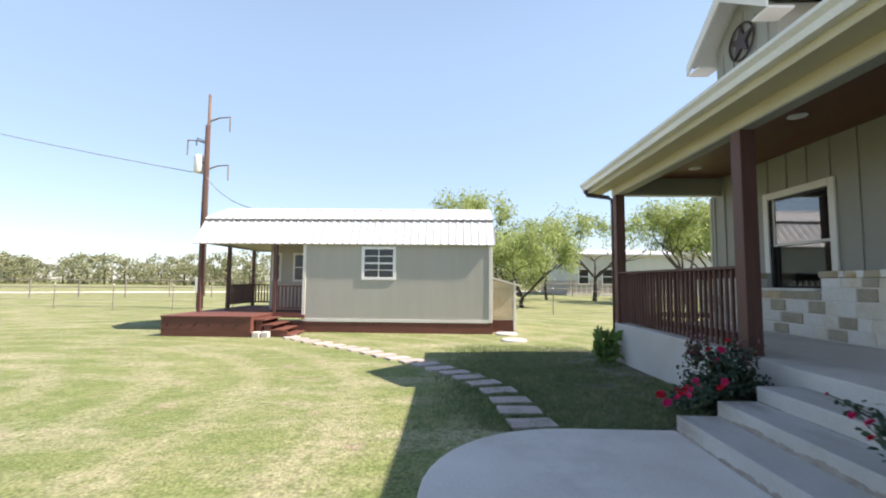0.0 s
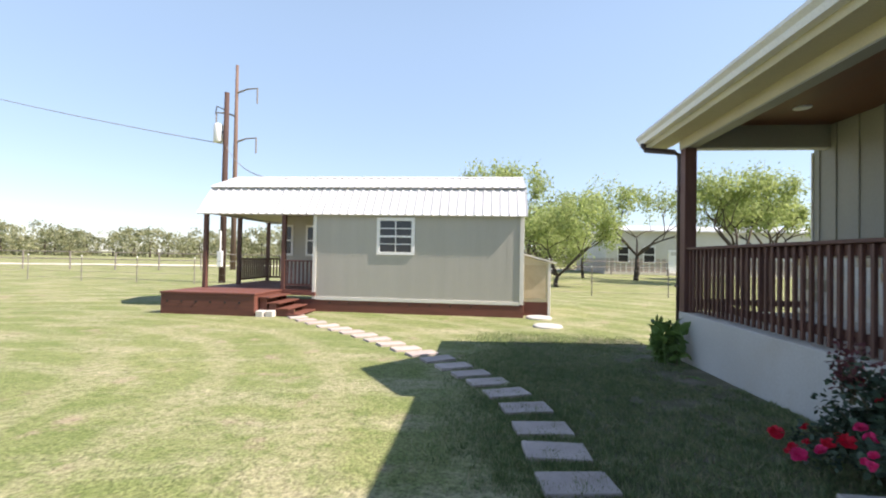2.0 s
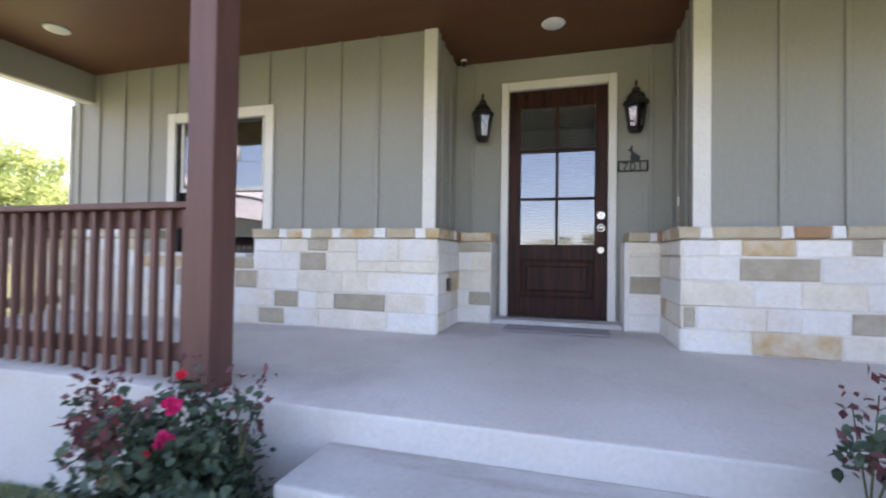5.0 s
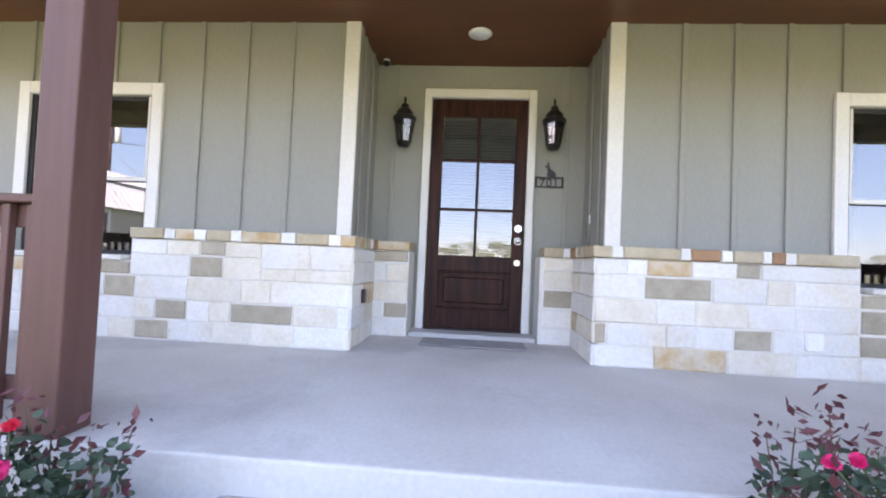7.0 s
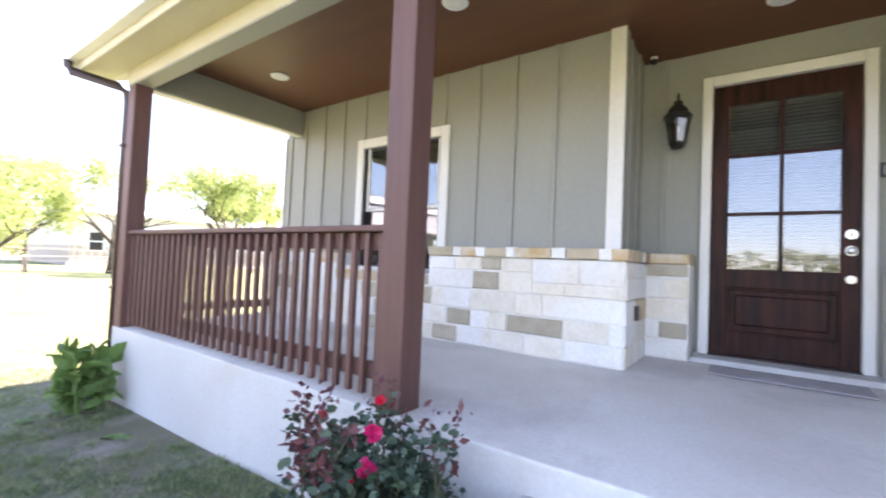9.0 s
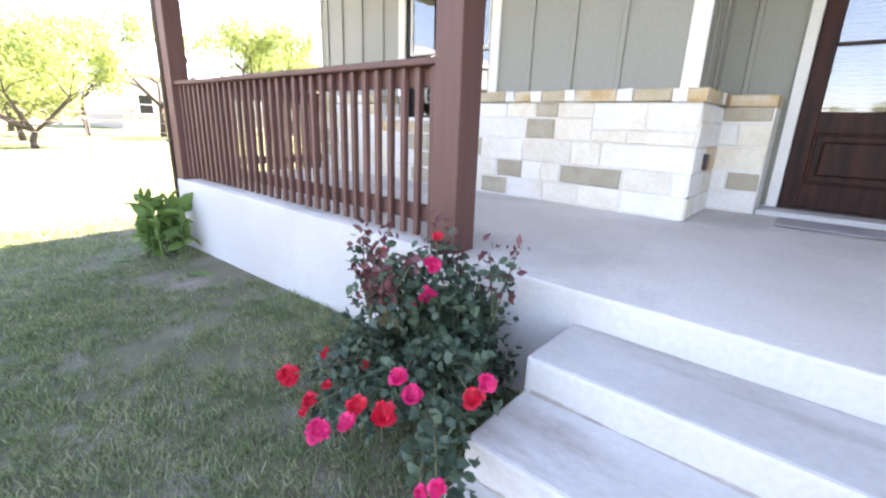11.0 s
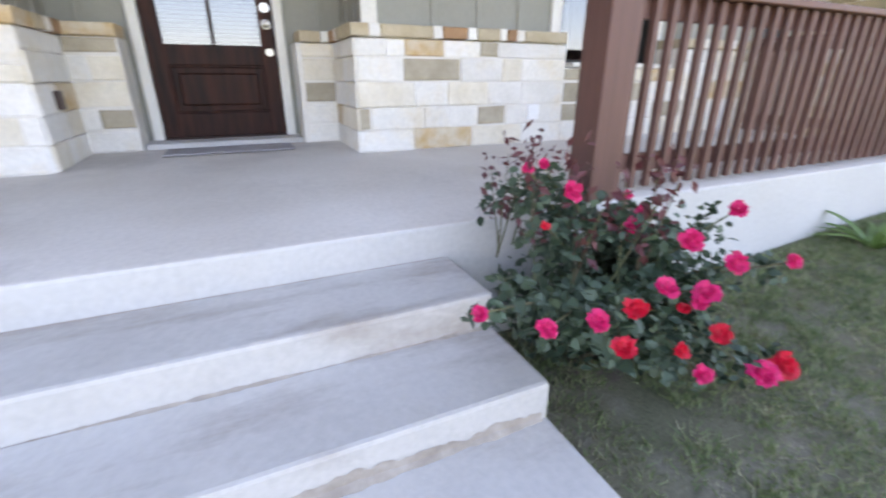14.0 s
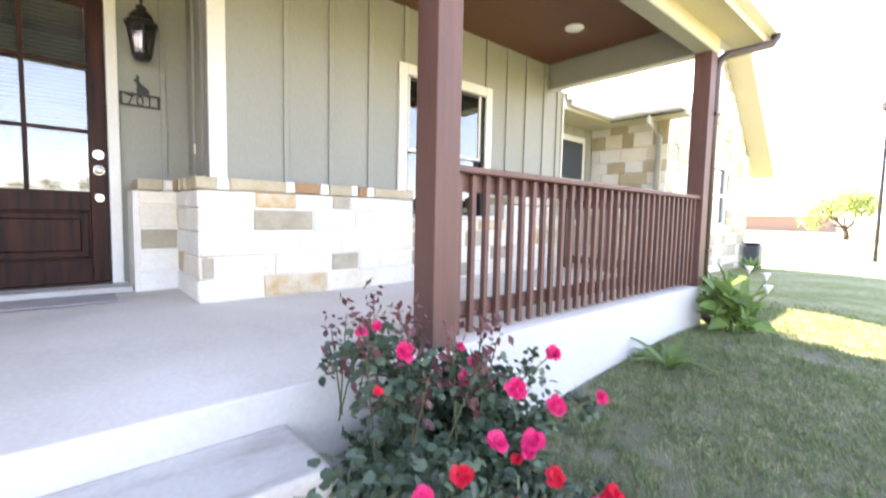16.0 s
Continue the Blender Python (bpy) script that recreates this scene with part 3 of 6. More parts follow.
def wainscot():
    X, Y = Vector((1, 0, 0)), Vector((0, 1, 0))
    zs = [0.585, 0.742, 0.90, 1.075, 1.245, 1.362]
    capz = (1.364, 1.45)
    edge = 4.285
    base = thing("stone_wainscot", "white limestone wainscot with scattered tan stones", "stone wall", (STONE_X, MID, FLOOR), kind="structure")
    b = bmesh.new()
    for side in (1, -1):
        f = (lambda y: y) if side > 0 else mirror
        for y0, y1, z1 in ((edge + 0.012, 6.05, 1.362), (6.05, 7.36, 1.185), (7.36, END_L - 0.0, 1.362)):
            bx(STONE_X - 0.001, SIDING, *sorted((f(y0), f(y1))), 0.5, z1, bm=b)
        bx(SIDING, BACK, *sorted((f(edge + 0.012), f(4.40))), 0.5, 1.362, bm=b)
        bx(BACK_STONE - 0.001, BACK, *sorted((f(edge + 0.012), f(3.96))), 0.5, 1.362, bm=b)
    part("mortar", b, M_MORTAR, base)
    left = (Vector((STONE_X, edge, 0)), Y, -X)
    course(base, left, 0, 1.17, 1.362, "33w 38w")
    course(base, left, 0, 1.075, 1.17, "44c 27c")
    course(base, left, 0.71, zs[4], zs[5], "28c 21t 27c 29w")
    course(base, left, 0.71, zs[3], zs[4], "30c 27t 48w")
    course(base, left, 0, zs[2], zs[3], "62w 23c 44c 42w 26t 40w 30t 30w")
    course(base, left, 0, zs[1], zs[2], "10w 34c 49t 17c 18w 26t 20w 33w 40t 40w")
    course(base, left, 0, zs[0], zs[1], "43w 33c 31c 35w 29t 20c 42w 30t 24w")
    ends = {0: 2.57, 1: 2.87, 2: 2.97}
    for i in range(5):
        u1 = END_L - edge
        if i <= 2:
            fill(base, left, ends[i], u1, zs[i], zs[i + 1], 0.25)
        else:
            if i == 3:
                fill(base, left, 1.76, 3.08, zs[3], 1.185, 0.5)
            fill(base, left, 3.08, u1, zs[i], zs[i + 1])
    right = (Vector((STONE_X, mirror(edge) + 0.03, 0)), -Y, -X)
    course(base, right, 0, zs[4], zs[5], "22w 14w 31o 30w 17t 65w")
    course(base, right, 0, zs[3], zs[4], "34w 47t 37w 18c 43w")
    course(base, right, 0, zs[2], zs[3], "43c 27w 35c 31w 43w 30t 40w 30t 34w")
    course(base, right, 0, zs[1], zs[2], "9t 41w 20w 26w 27t 56w 33t 40w 36w")
    course(base, right, 0, zs[0], zs[1], "42w 50o 47c 40w 36w 44t 30w")
    ends = {0: 2.89, 1: 2.88, 2: 3.13}
    for i in range(5):
        u1 = mirror(edge) + 0.03 - END_R
        if i <= 2:
            fill(base, right, ends[i], u1, zs[i], zs[i + 1], 0.2)
        else:
            if i == 3:
                fill(base, right, 1.79, 3.11, zs[3], 1.185, 0.5)
            fill(base, right, 3.11, u1, zs[i], zs[i + 1])
    for y, s in ((edge, -1), (mirror(edge) + 0.03, 1)):
        reveal = (Vector((STONE_X, y, 0)), X, Y * s)
        for i in range(5):
            fill(base, reveal, 0, BACK_STONE - STONE_X, zs[i], zs[i + 1], 0.0)
    for y0, rows in ((3.96, "33w|22t 11w|33c|20c 13w|33t"), (mirror(edge) + 0.03, "26w|26w|26t|26c|26c")):
        back = (Vector((BACK_STONE, y0, 0)), Y, -X)
        for i, row in enumerate(rows.split("|")):
            course(base, back, 0, zs[i] + 0.01, zs[i + 1], row)
    cap = thing("stone_cap", "tan and cream rough stone cap course", "stone cap", (STONE_X, MID, 1.36), kind="structure")
    lc = (Vector((STONE_X - 0.03, edge - 0.03, 0)), Y, -X)
    course(cap, lc, 0, *capz, "12o 9w 25g 12w 31o 8w 20g 10w 15o 9w 28g", depth=0.27, name="cap_stone")
    course(cap, lc, 3.11, *capz, "30g 8w 28o 10w 25g 9w 30o", depth=0.27, name="cap_stone")
    rc = (Vector((STONE_X - 0.03, mirror(edge) + 0.06, 0)), -Y, -X)
    course(cap, rc, 0, *capz, "13g 8w 40g 7w 20b 8w 20g 6w 9b 7w 42g", depth=0.27, name="cap_stone")
    course(cap, rc, 3.14, *capz, "30g 8w 28o 10w 25g 9w 32o", depth=0.27, name="cap_stone")
    for y, s in ((edge, -1), (mirror(edge) + 0.03, 1)):
        rv = (Vector((STONE_X + 0.25, y + s * 0.03, 0)), X, Y * s)
        course(cap, rv, 0, *capz, "15g 8w 20b", depth=0.16, name="cap_stone")
    course(cap, (Vector((BACK_STONE - 0.03, 3.96, 0)), Y, -X), 0, *capz, "30o", depth=0.34, name="cap_stone")
    course(cap, (Vector((BACK_STONE - 0.03, mirror(edge) + 0.05, 0)), Y, -X), 0, *capz, "8w 17g", depth=0.34, name="cap_stone")


# ---- roof, soffit, beams ----
def porch_roof():
    b = bx(SIDING - 1.94, BACK, -1.84, 8.59, CEIL, CEIL + 0.05)
    solid("porch_ceiling", b, M_CEIL, "dark red-brown stained wood porch ceiling", "ceiling")
    beam = thing("porch_beam", "cream boxed beam along the porch front", "beam", (PORCH_X, MID, 2.9), kind="structure")
    part("front_beam", bx(PORCH_X + 0.0, PORCH_X + 0.16, -1.85, 8.60, 2.91, CEIL + 0.12, 0.004), M_CREAM_SHADED, beam)
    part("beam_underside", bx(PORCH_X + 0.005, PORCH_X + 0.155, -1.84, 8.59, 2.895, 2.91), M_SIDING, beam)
    for y0, y1 in ((8.44, 8.60), (-1.85, -1.69)):
        part("end_beam", bx(PORCH_X + 0.16, SIDING - 0.003, y0, y1, 2.91, CEIL + 0.12, 0.004), M_SIDING, beam)
        part("beam_underside", bx(PORCH_X + 0.16, SIDING - 0.003, y0 + 0.02, y1 - 0.02, 2.895, 2.91), M_TRIM, beam)
    m = 0.5
    x1 = 9.6
    z1 = EAVE_Z + (x1 - EAVE_X) * m
    roof = thing("roof", "house roof with cream fascia and white gutter", "roof", (EAVE_X, MID, EAVE_Z), kind="structure")
    part("roof_slope", prism([(EAVE_X - 0.02, EAVE_Z + 0.02), (x1, z1 + 0.02), (x1, z1 - 0.13), (EAVE_X + 0.02, EAVE_Z - 0.11)], ROOF_R, ROOF_L, "y"), M_ROOF, roof)
    part("roof_slope", prism([(x1, z1 + 0.02), (15.9, EAVE_Z + 0.02), (15.9, EAVE_Z - 0.13), (x1, z1 - 0.13)], ROOF_R, ROOF_L, "y"), M_ROOF, roof)
    for y0, y1 in ((ROOF_L - 0.03, ROOF_L + 0.02), (ROOF_R - 0.02, ROOF_R + 0.03)):
        part("rake_board", prism([(EAVE_X + 0.05, EAVE_Z + 0.04), (x1, z1 + 0.03), (x1, z1 - 0.19), (EAVE_X + 0.05, EAVE_Z - 0.16)], y0, y1, "y"), M_TRIM, roof)
    part("soffit", bx(EAVE_X + 0.04, PORCH_X, ROOF_R + 0.03, ROOF_L - 0.03, EAVE_Z - 0.19, EAVE_Z - 0.17), M_CREAM_SHADED, roof)
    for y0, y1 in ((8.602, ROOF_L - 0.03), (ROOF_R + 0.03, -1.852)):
        part("rake_soffit", prism([(PORCH_X, EAVE_Z - 0.19), (x1, z1 - 0.26), (x1, z1 - 0.24), (PORCH_X, EAVE_Z - 0.17)], y0, y1, "y"), M_CREAM_SHADED, roof)
    part("fascia", bx(EAVE_X + 0.015, EAVE_X + 0.04, ROOF_R, ROOF_L, EAVE_Z - 0.21, EAVE_Z - 0.02, 0.003), M_CREAM_SHADED, roof)
    out = [(EAVE_X + 0.013, EAVE_Z + 0.0), (EAVE_X + 0.013, EAVE_Z - 0.13), (EAVE_X - 0.07, EAVE_Z - 0.13), (EAVE_X - 0.085, EAVE_Z - 0.07), (EAVE_X - 0.125, EAVE_Z - 0.03), (EAVE_X - 0.125, EAVE_Z + 0.005), (EAVE_X - 0.11, EAVE_Z + 0.005), (EAVE_X - 0.11, EAVE_Z - 0.02), (EAVE_X - 0.07, EAVE_Z - 0.06), (EAVE_X - 0.06, EAVE_Z - 0.115), (EAVE_X + 0.0, EAVE_Z - 0.115), (EAVE_X + 0.0, EAVE_Z)]
    part("gutter", prism(out, ROOF_R, ROOF_L, "y"), M_GUTTER, roof)
    # gable walls above the end walls
    for y0, y1 in ((END_L - 0.16, END_L), (END_R, END_R + 0.16)):
        part("gable_wall", prism([(SIDING, 3.3), (SIDING, EAVE_Z + (SIDING - EAVE_X) * m - 0.16), (x1, z1 - 0.2), (14, 3.9), (14, 3.3)], y0, y1, "y"), M_SIDING, roof)


def dormer():
    yc, half, ez, az, xf = 6.56, 0.93, 4.84, 5.54, 4.40
    d = thing("dormer", "gabled dormer with siding and cream rake boards", "dormer", (xf + 0.3, yc, 4.0), kind="structure")
    wall_out = [(yc - half + 0.28, 3.7), (yc + half - 0.28, 3.7), (yc + half - 0.28, ez + 0.1), (yc, az - 0.08), (yc - half + 0.28, ez + 0.1)]
    part("wall", prism(wall_out, xf + 0.30, 7.6, "x"), M_SIDING, d)
    for k in range(-2, 3):
        part("batten", bx(xf + 0.285, xf + 0.30, yc + k * 0.24 - 0.018, yc + k * 0.24 + 0.018, 3.7, az - 0.3 - abs(k) * 0.2), M_SIDING, d)
    for s in (1, -1):
        o = [(yc + s * half, ez), (yc, az), (yc, az + 0.10), (yc + s * (half + 0.06), ez + 0.05)]
        part("roof_slope", prism(o, xf, 7.8, "x"), M_ROOF, d)
        o = [(yc + s * half, ez - 0.13), (yc, az - 0.15), (yc, az + 0.06), (yc + s * half, ez + 0.04)]
        part("rake_board", prism(o, xf - 0.03, xf, "x"), M_TRIM, d)
        o = [(yc + s * half, ez - 0.14), (yc + s * (half - 0.3), ez - 0.14), (yc + s * (half - 0.3), ez - 0.11), (yc + s * half, ez - 0.11)]
        part("eave_return", prism(o, xf, xf + 0.32, "x"), M_TRIM, d)
    orn = thing("wall_medallion", "dark round iron star medallion on the dormer wall", "wall ornament", (xf + 0.27, yc, 4.75))
    ring = [(xf + 0.265, yc + 0.26 * math.cos(a), 4.78 + 0.26 * math.sin(a)) for a in np.linspace(0, 2 * math.pi, 33)]
    part("ring", tube(ring, 0.016, 6), M_SPOUT, orn)
    star = []
    for k in range(10):
        r = 0.25 if k % 2 == 0 else 0.10
        star.append((yc + r * math.sin(k * math.pi / 5), 4.78 + r * math.cos(k * math.pi / 5)))
    part("star", prism(star, xf + 0.25, xf + 0.282, "x"), M_SPOUT, orn)


porch_roof()
dormer()


# ---- posts, rails, downspouts ----
POST = 0.16


def post(y):
    t = thing("porch_post", "square brown-stained wooden porch post", "post", (PORCH_X + POST / 2, y, FLOOR), "porch posts")
    x0 = PORCH_X + 0.004
    part("shaft", bx(x0, x0 + POST, y - POST / 2, y + POST / 2, FLOOR + 0.002, 2.896, 0.008, seg=2), M_BROWN, t)


for py in (POST_L, 4.98, 1.77, POST_R):
    post(py)


def railing(a, b, fixed, along="y"):
    """A rail of flat balusters nailed to two stringers, under a flat cap."""
    at = (fixed, (a + b) / 2, FLOOR) if along == "y" else ((a + b) / 2, fixed, FLOOR)
    t = thing("porch_railing", "brown-stained wooden railing with square balusters", "railing", at, "porch railings")
    zt = 1.475

    def bar(u0, u1, w0, w1, z0, z1, name, bev=0.004):
        bmm = bx(fixed + w0, fixed + w1, u0, u1, z0, z1, bev) if along == "y" else bx(u0, u1, fixed + w0, fixed + w1, z0, z1, bev)
        part(name, bmm, M_BROWN, t)

    bar(a, b, -0.05, 0.09, zt - 0.035, zt, "top_rail", 0.006)
    bar(a, b, 0.012, 0.05, zt - 0.13, zt - 0.037, "stringer")
    bar(a, b, 0.012, 0.05, FLOOR + 0.11, FLOOR + 0.20, "stringer")
    n = round((b - a) / 0.106)
    for i in range(n):
        u = a + (i + 0.5) * (b - a) / n
        lean = random.uniform(-0.002, 0.002)
        bar(u - 0.0165 + lean, u + 0.0165 + lean, -0.023, 0.010, FLOOR + 0.035, zt - 0.037, "baluster", 0.003)


railing(4.98 + POST / 2, POST_L - POST / 2, PORCH_X + 0.075)
railing(POST_R + POST / 2, 1.77 - POST / 2, PORCH_X + 0.075)
railing(PORCH_X + POST + 0.01, STONE_X - 0.02, POST_L, "x")
railing(PORCH_X + POST + 0.01, STONE_X - 0.02, POST_R, "x")


def downspout(y, s):
    """From the gutter, slanting in under the eave, then down past the end of the slab."""
    t = thing("downspout", "dark bronze metal downspout beside the porch post", "downspout", (PORCH_X, y, 0))
    x = PORCH_X + 0.025
    g = lawn_z(x, y)
    pts = [(EAVE_X - 0.05, y + s * 0.40, EAVE_Z - 0.12), (EAVE_X - 0.05, y + s * 0.40, EAVE_Z - 0.17), (EAVE_X - 0.03, y + s * 0.36, EAVE_Z - 0.23), (x - 0.07, y + s * 0.06, 2.90), (x - 0.01, y + s * 0.01, 2.84), (x, y, 2.76), (x, y, g + 0.14)]
    part("pipe", tube(pts, 0.042, 10), M_SPOUT, t, smooth=True)
    part("shoe", tube([(x, y, g + 0.15), (x, y, g + 0.09), (x - 0.15, y, g + 0.035)], 0.045, 10), M_SPOUT, t, smooth=True)
    for z in (0.9, 2.3):
        part("strap", bx(x - 0.05, PORCH_X + 0.03, *sorted((y + s * 0.048, y - s * 0.06)), z, z + 0.03, 0.003), M_SPOUT, t)


downspout(SLAB_L + 0.046, 1)
downspout(SLAB_R - 0.046, -1)


# ---- windows and door ----
def window(k, yc):
    w = thing("window_%d" % k, "cream trimmed double-hung window with dark glass", "window", (SIDING, yc, 1.2), kind="structure")
    h, z0, z1, x = 0.655, 1.185, 2.685, SIDING
    t = 0.10
    for a, b, c, d in ((-h, -h + t, 1.45, z1), (h - t, h, 1.45, z1), (-h + t, h - t, z1 - t, z1)):
        part("window_frame", bx(x - 0.03, x + 0.0, yc + a, yc + b, c, d, 0.004), M_TRIM, w)
    for s in (-1, 1):
        y0, y1 = sorted((yc + s * (h - t + 0.012), yc + s * (h - t - 0.03)))
        part("jamb", bx(x + 0.003, x + 0.11, y0, y1, 1.23, z1 - t, 0.003), M_BLACK, w)
    part("window_sill", bx(STONE_X - 0.035, x + 0.11, yc - h + 0.07, yc + h - 0.07, 1.187, 1.225, 0.006), M_TRIM, w)
    i = h - t - 0.03
    for lo, hi, dx in ((1.225, 1.885, 0.055), (1.855, z1 - t, 0.022)):
        for a, b, c, d in ((-i, -i + 0.035, lo, hi), (i - 0.035, i, lo, hi), (-i + 0.035, i - 0.035, lo, lo + 0.035), (-i + 0.035, i - 0.035, hi - 0.035, hi)):
            part("sash", bx(x + dx, x + dx + 0.03, yc + a, yc + b, c, d, 0.003), M_TRIM if (lo, c) == (1.855, 1.855) or (lo > 1.5 and c == lo) else M_BLACK, w)
        g = part("pane", bx(x + dx + 0.012, x + dx + 0.018, yc - i + 0.03, yc + i - 0.03, lo + 0.03, hi - 0.03), M_GLASS, w)
        g.visible_shadow = False
    part("blind", bx(x + 0.125, x + 0.135, yc - i, yc + i, 2.50, 2.60), M_BLACK, w)


window(1, 6.695)
window(2, mirror(6.695))


def front_door():
    d = thing("door_1", "closed dark walnut front door with six glass lites", "door", (BACK, MID, 0.64), kind="structure")
    y0, y1, z0, z1 = 2.905, 3.846, 0.64, 2.89
    x = BACK
    for a, b, c, e in ((y0 - 0.075, y0, 0.60, z1 + 0.085), (y1, y1 + 0.075, 0.60, z1 + 0.085), (y0, y1, z1, z1 + 0.085)):
        part("door_frame", bx(x - 0.05, x + 0.05, a, b, c, e, 0.006), M_TRIM, d)
    part("threshold", bx(x - 0.07, x + 0.08, y0, y1, 0.615, 0.645, 0.004), M_SPOUT, d)
    sx0, sx1 = x - 0.005, x + 0.04
    ly0, ly1, lz0, lz1 = 3.02, 3.728, 1.345, 2.715
    slab = part("slab", bx(sx0, sx1, y0 + 0.003, ly0, z0 + 0.006, z1 - 0.004, 0.003), M_DOOR, d)
    for a, b, c, e in ((ly1, y1 - 0.003, z0 + 0.006, z1 - 0.004), (ly0, ly1, lz1, z1 - 0.004), (ly0, ly1, 1.20, lz0), (ly0, ly1, z0 + 0.006, 0.83)):
        part("rail_board", bx(sx0 + 0.001, sx1, a, b, c, e, 0.003), M_DOOR, d)
    p = part("lower_panel", bx(sx0 + 0.018, sx1 - 0.01, ly0, ly1, 0.83, 1.20), M_DOOR, d)
    part("panel_field", bx(sx0 + 0.004, sx0 + 0.02, ly0 + 0.06, ly1 - 0.06, 0.89, 1.14, 0.012), M_DOOR, d)
    for a, b, c, e in ((ly0, ly1, 0.83, 0.85), (ly0, ly1, 1.18, 1.20), (ly0, ly0 + 0.02, 0.85, 1.18), (ly1 - 0.02, ly1, 0.85, 1.18)):
        part("moulding", bx(sx0 - 0.008, sx0 + 0.02, a, b, c, e, 0.005), M_DOOR, d)
    ym = (ly0 + ly1) / 2
    zm = (1.80, 2.285)
    part("muntin", bx(sx0 + 0.004, sx1 - 0.01, ym - 0.014, ym + 0.014, lz0, lz1, 0.004), M_DOOR, d)
    for z in zm:
        part("muntin", bx(sx0 + 0.003, sx1 - 0.011, ly0, ly1, z - 0.014, z + 0.014, 0.004), M_DOOR, d)
    zz = (lz0, zm[0], zm[1], lz1)
    for i in range(3):
        for a, b in ((ly0, ym), (ym, ly1)):
            g = part("pane", bx(sx0 + 0.018, sx0 + 0.024, a + 0.004, b - 0.004, zz[i] + 0.004, zz[i + 1] - 0.004), M_GLASS, d)
            g.visible_shadow = False
    blind = part("blind", bx(sx1 + 0.02, sx1 + 0.05, ly0 - 0.02, ly1 + 0.02, 2.69, 2.73, 0.004), M_BLIND, d, "white slatted door blind")
    for i in range(44):
        z = 1.36 + i * 0.031
        bmm = bx(-0.013, 0.013, ly0 - 0.01, ly1 + 0.01, -0.001, 0.001)
        bmesh.ops.rotate(bmm, verts=bmm.verts, cent=(0, 0, 0), matrix=Matrix.Rotation(radians(48), 3, "Y"))
        bmesh.ops.translate(bmm, verts=bmm.verts, vec=(sx1 + 0.035, 0, z))
        part("slat", bmm, M_BLIND, blind)
    ky = 2.965
    for z, r in ((1.63, 0.036), (1.51, 0.036), (1.30, 0.03)):
        h = part("lock", tube([(sx0 - 0.012, ky, z), (sx0 + 0.002, ky, z)], r, 18), M_NICKEL, d, "satin nickel lock rosette")
        if z == 1.51:
            part("knob", tube([(sx0 - 0.012, ky, z), (sx0 - 0.035, ky, z), (sx0 - 0.04, ky, z), (sx0 - 0.06, ky, z), (sx0 - 0.068, ky, z)], [0.012, 0.012, 0.026, 0.028, 0.018], 16), M_NICKEL, h, smooth=True)
        else:
            part("thumb_turn", bx(sx0 - 0.03, sx0 - 0.012, ky - 0.006, ky + 0.006, z - 0.02, z + 0.02, 0.004), M_NICKEL, h)


front_door()


def lantern(y):
    t = thing("wall_lantern", "black iron wall lantern with glass panes", "lantern", (BACK, y, 2.36), "entry lanterns")
    x = BACK - 0.14
    part("bracket", tube([(BACK - 0.02, y, 2.60), (BACK - 0.05, y, 2.68), (BACK - 0.09, y, 2.76), (x, y, 2.79), (x, y, 2.72)], [0.012, 0.012, 0.011, 0.011, 0.012], 8), M_BLACK, t, smooth=True)
    part("back_plate", bx(BACK - 0.02, BACK, y - 0.05, y + 0.05, 2.48, 2.72, 0.012, seg=2), M_BLACK, t)
    part("finial", lathe((x, y, 2.78), [(0.008, -0.03), (0.016, -0.01), (0.01, 0.02), (0.014, 0.045), (0.004, 0.075)], 10), M_BLACK, t, smooth=True)
    part("cap", lathe((x, y, 0), [(0.012, 2.785), (0.034, 2.775), (0.036, 2.755), (0.028, 2.745), (0.055, 2.73), (0.078, 2.70), (0.086, 2.665), (0.112, 2.65), (0.114, 2.63), (0.10, 2.615)], 12), M_BLACK, t)
    part("base", lathe((x, y, 0), [(0.066, 2.42), (0.07, 2.40), (0.055, 2.375), (0.03, 2.365)], 6), M_BLACK, t)
    for k in range(6):
        a = k * math.pi / 3
        part("rib", tube([(x + 0.098 * math.cos(a), y + 0.098 * math.sin(a), 2.62), (x + 0.066 * math.cos(a), y + 0.066 * math.sin(a), 2.41)], 0.008, 6), M_BLACK, t)
    g = part("glass", lathe((x, y, 0), [(0.063, 2.415), (0.093, 2.618)], 6), M_LAMPGLASS, t)
    g.visible_shadow = False
    part("bulb", lathe((x, y, 0), [(0.012, 2.43), (0.012, 2.49), (0.018, 2.525), (0.015, 2.555), (0.004, 2.58)], 12), M_WHITE, t, smooth=True)


lantern(4.096)
lantern(2.68)


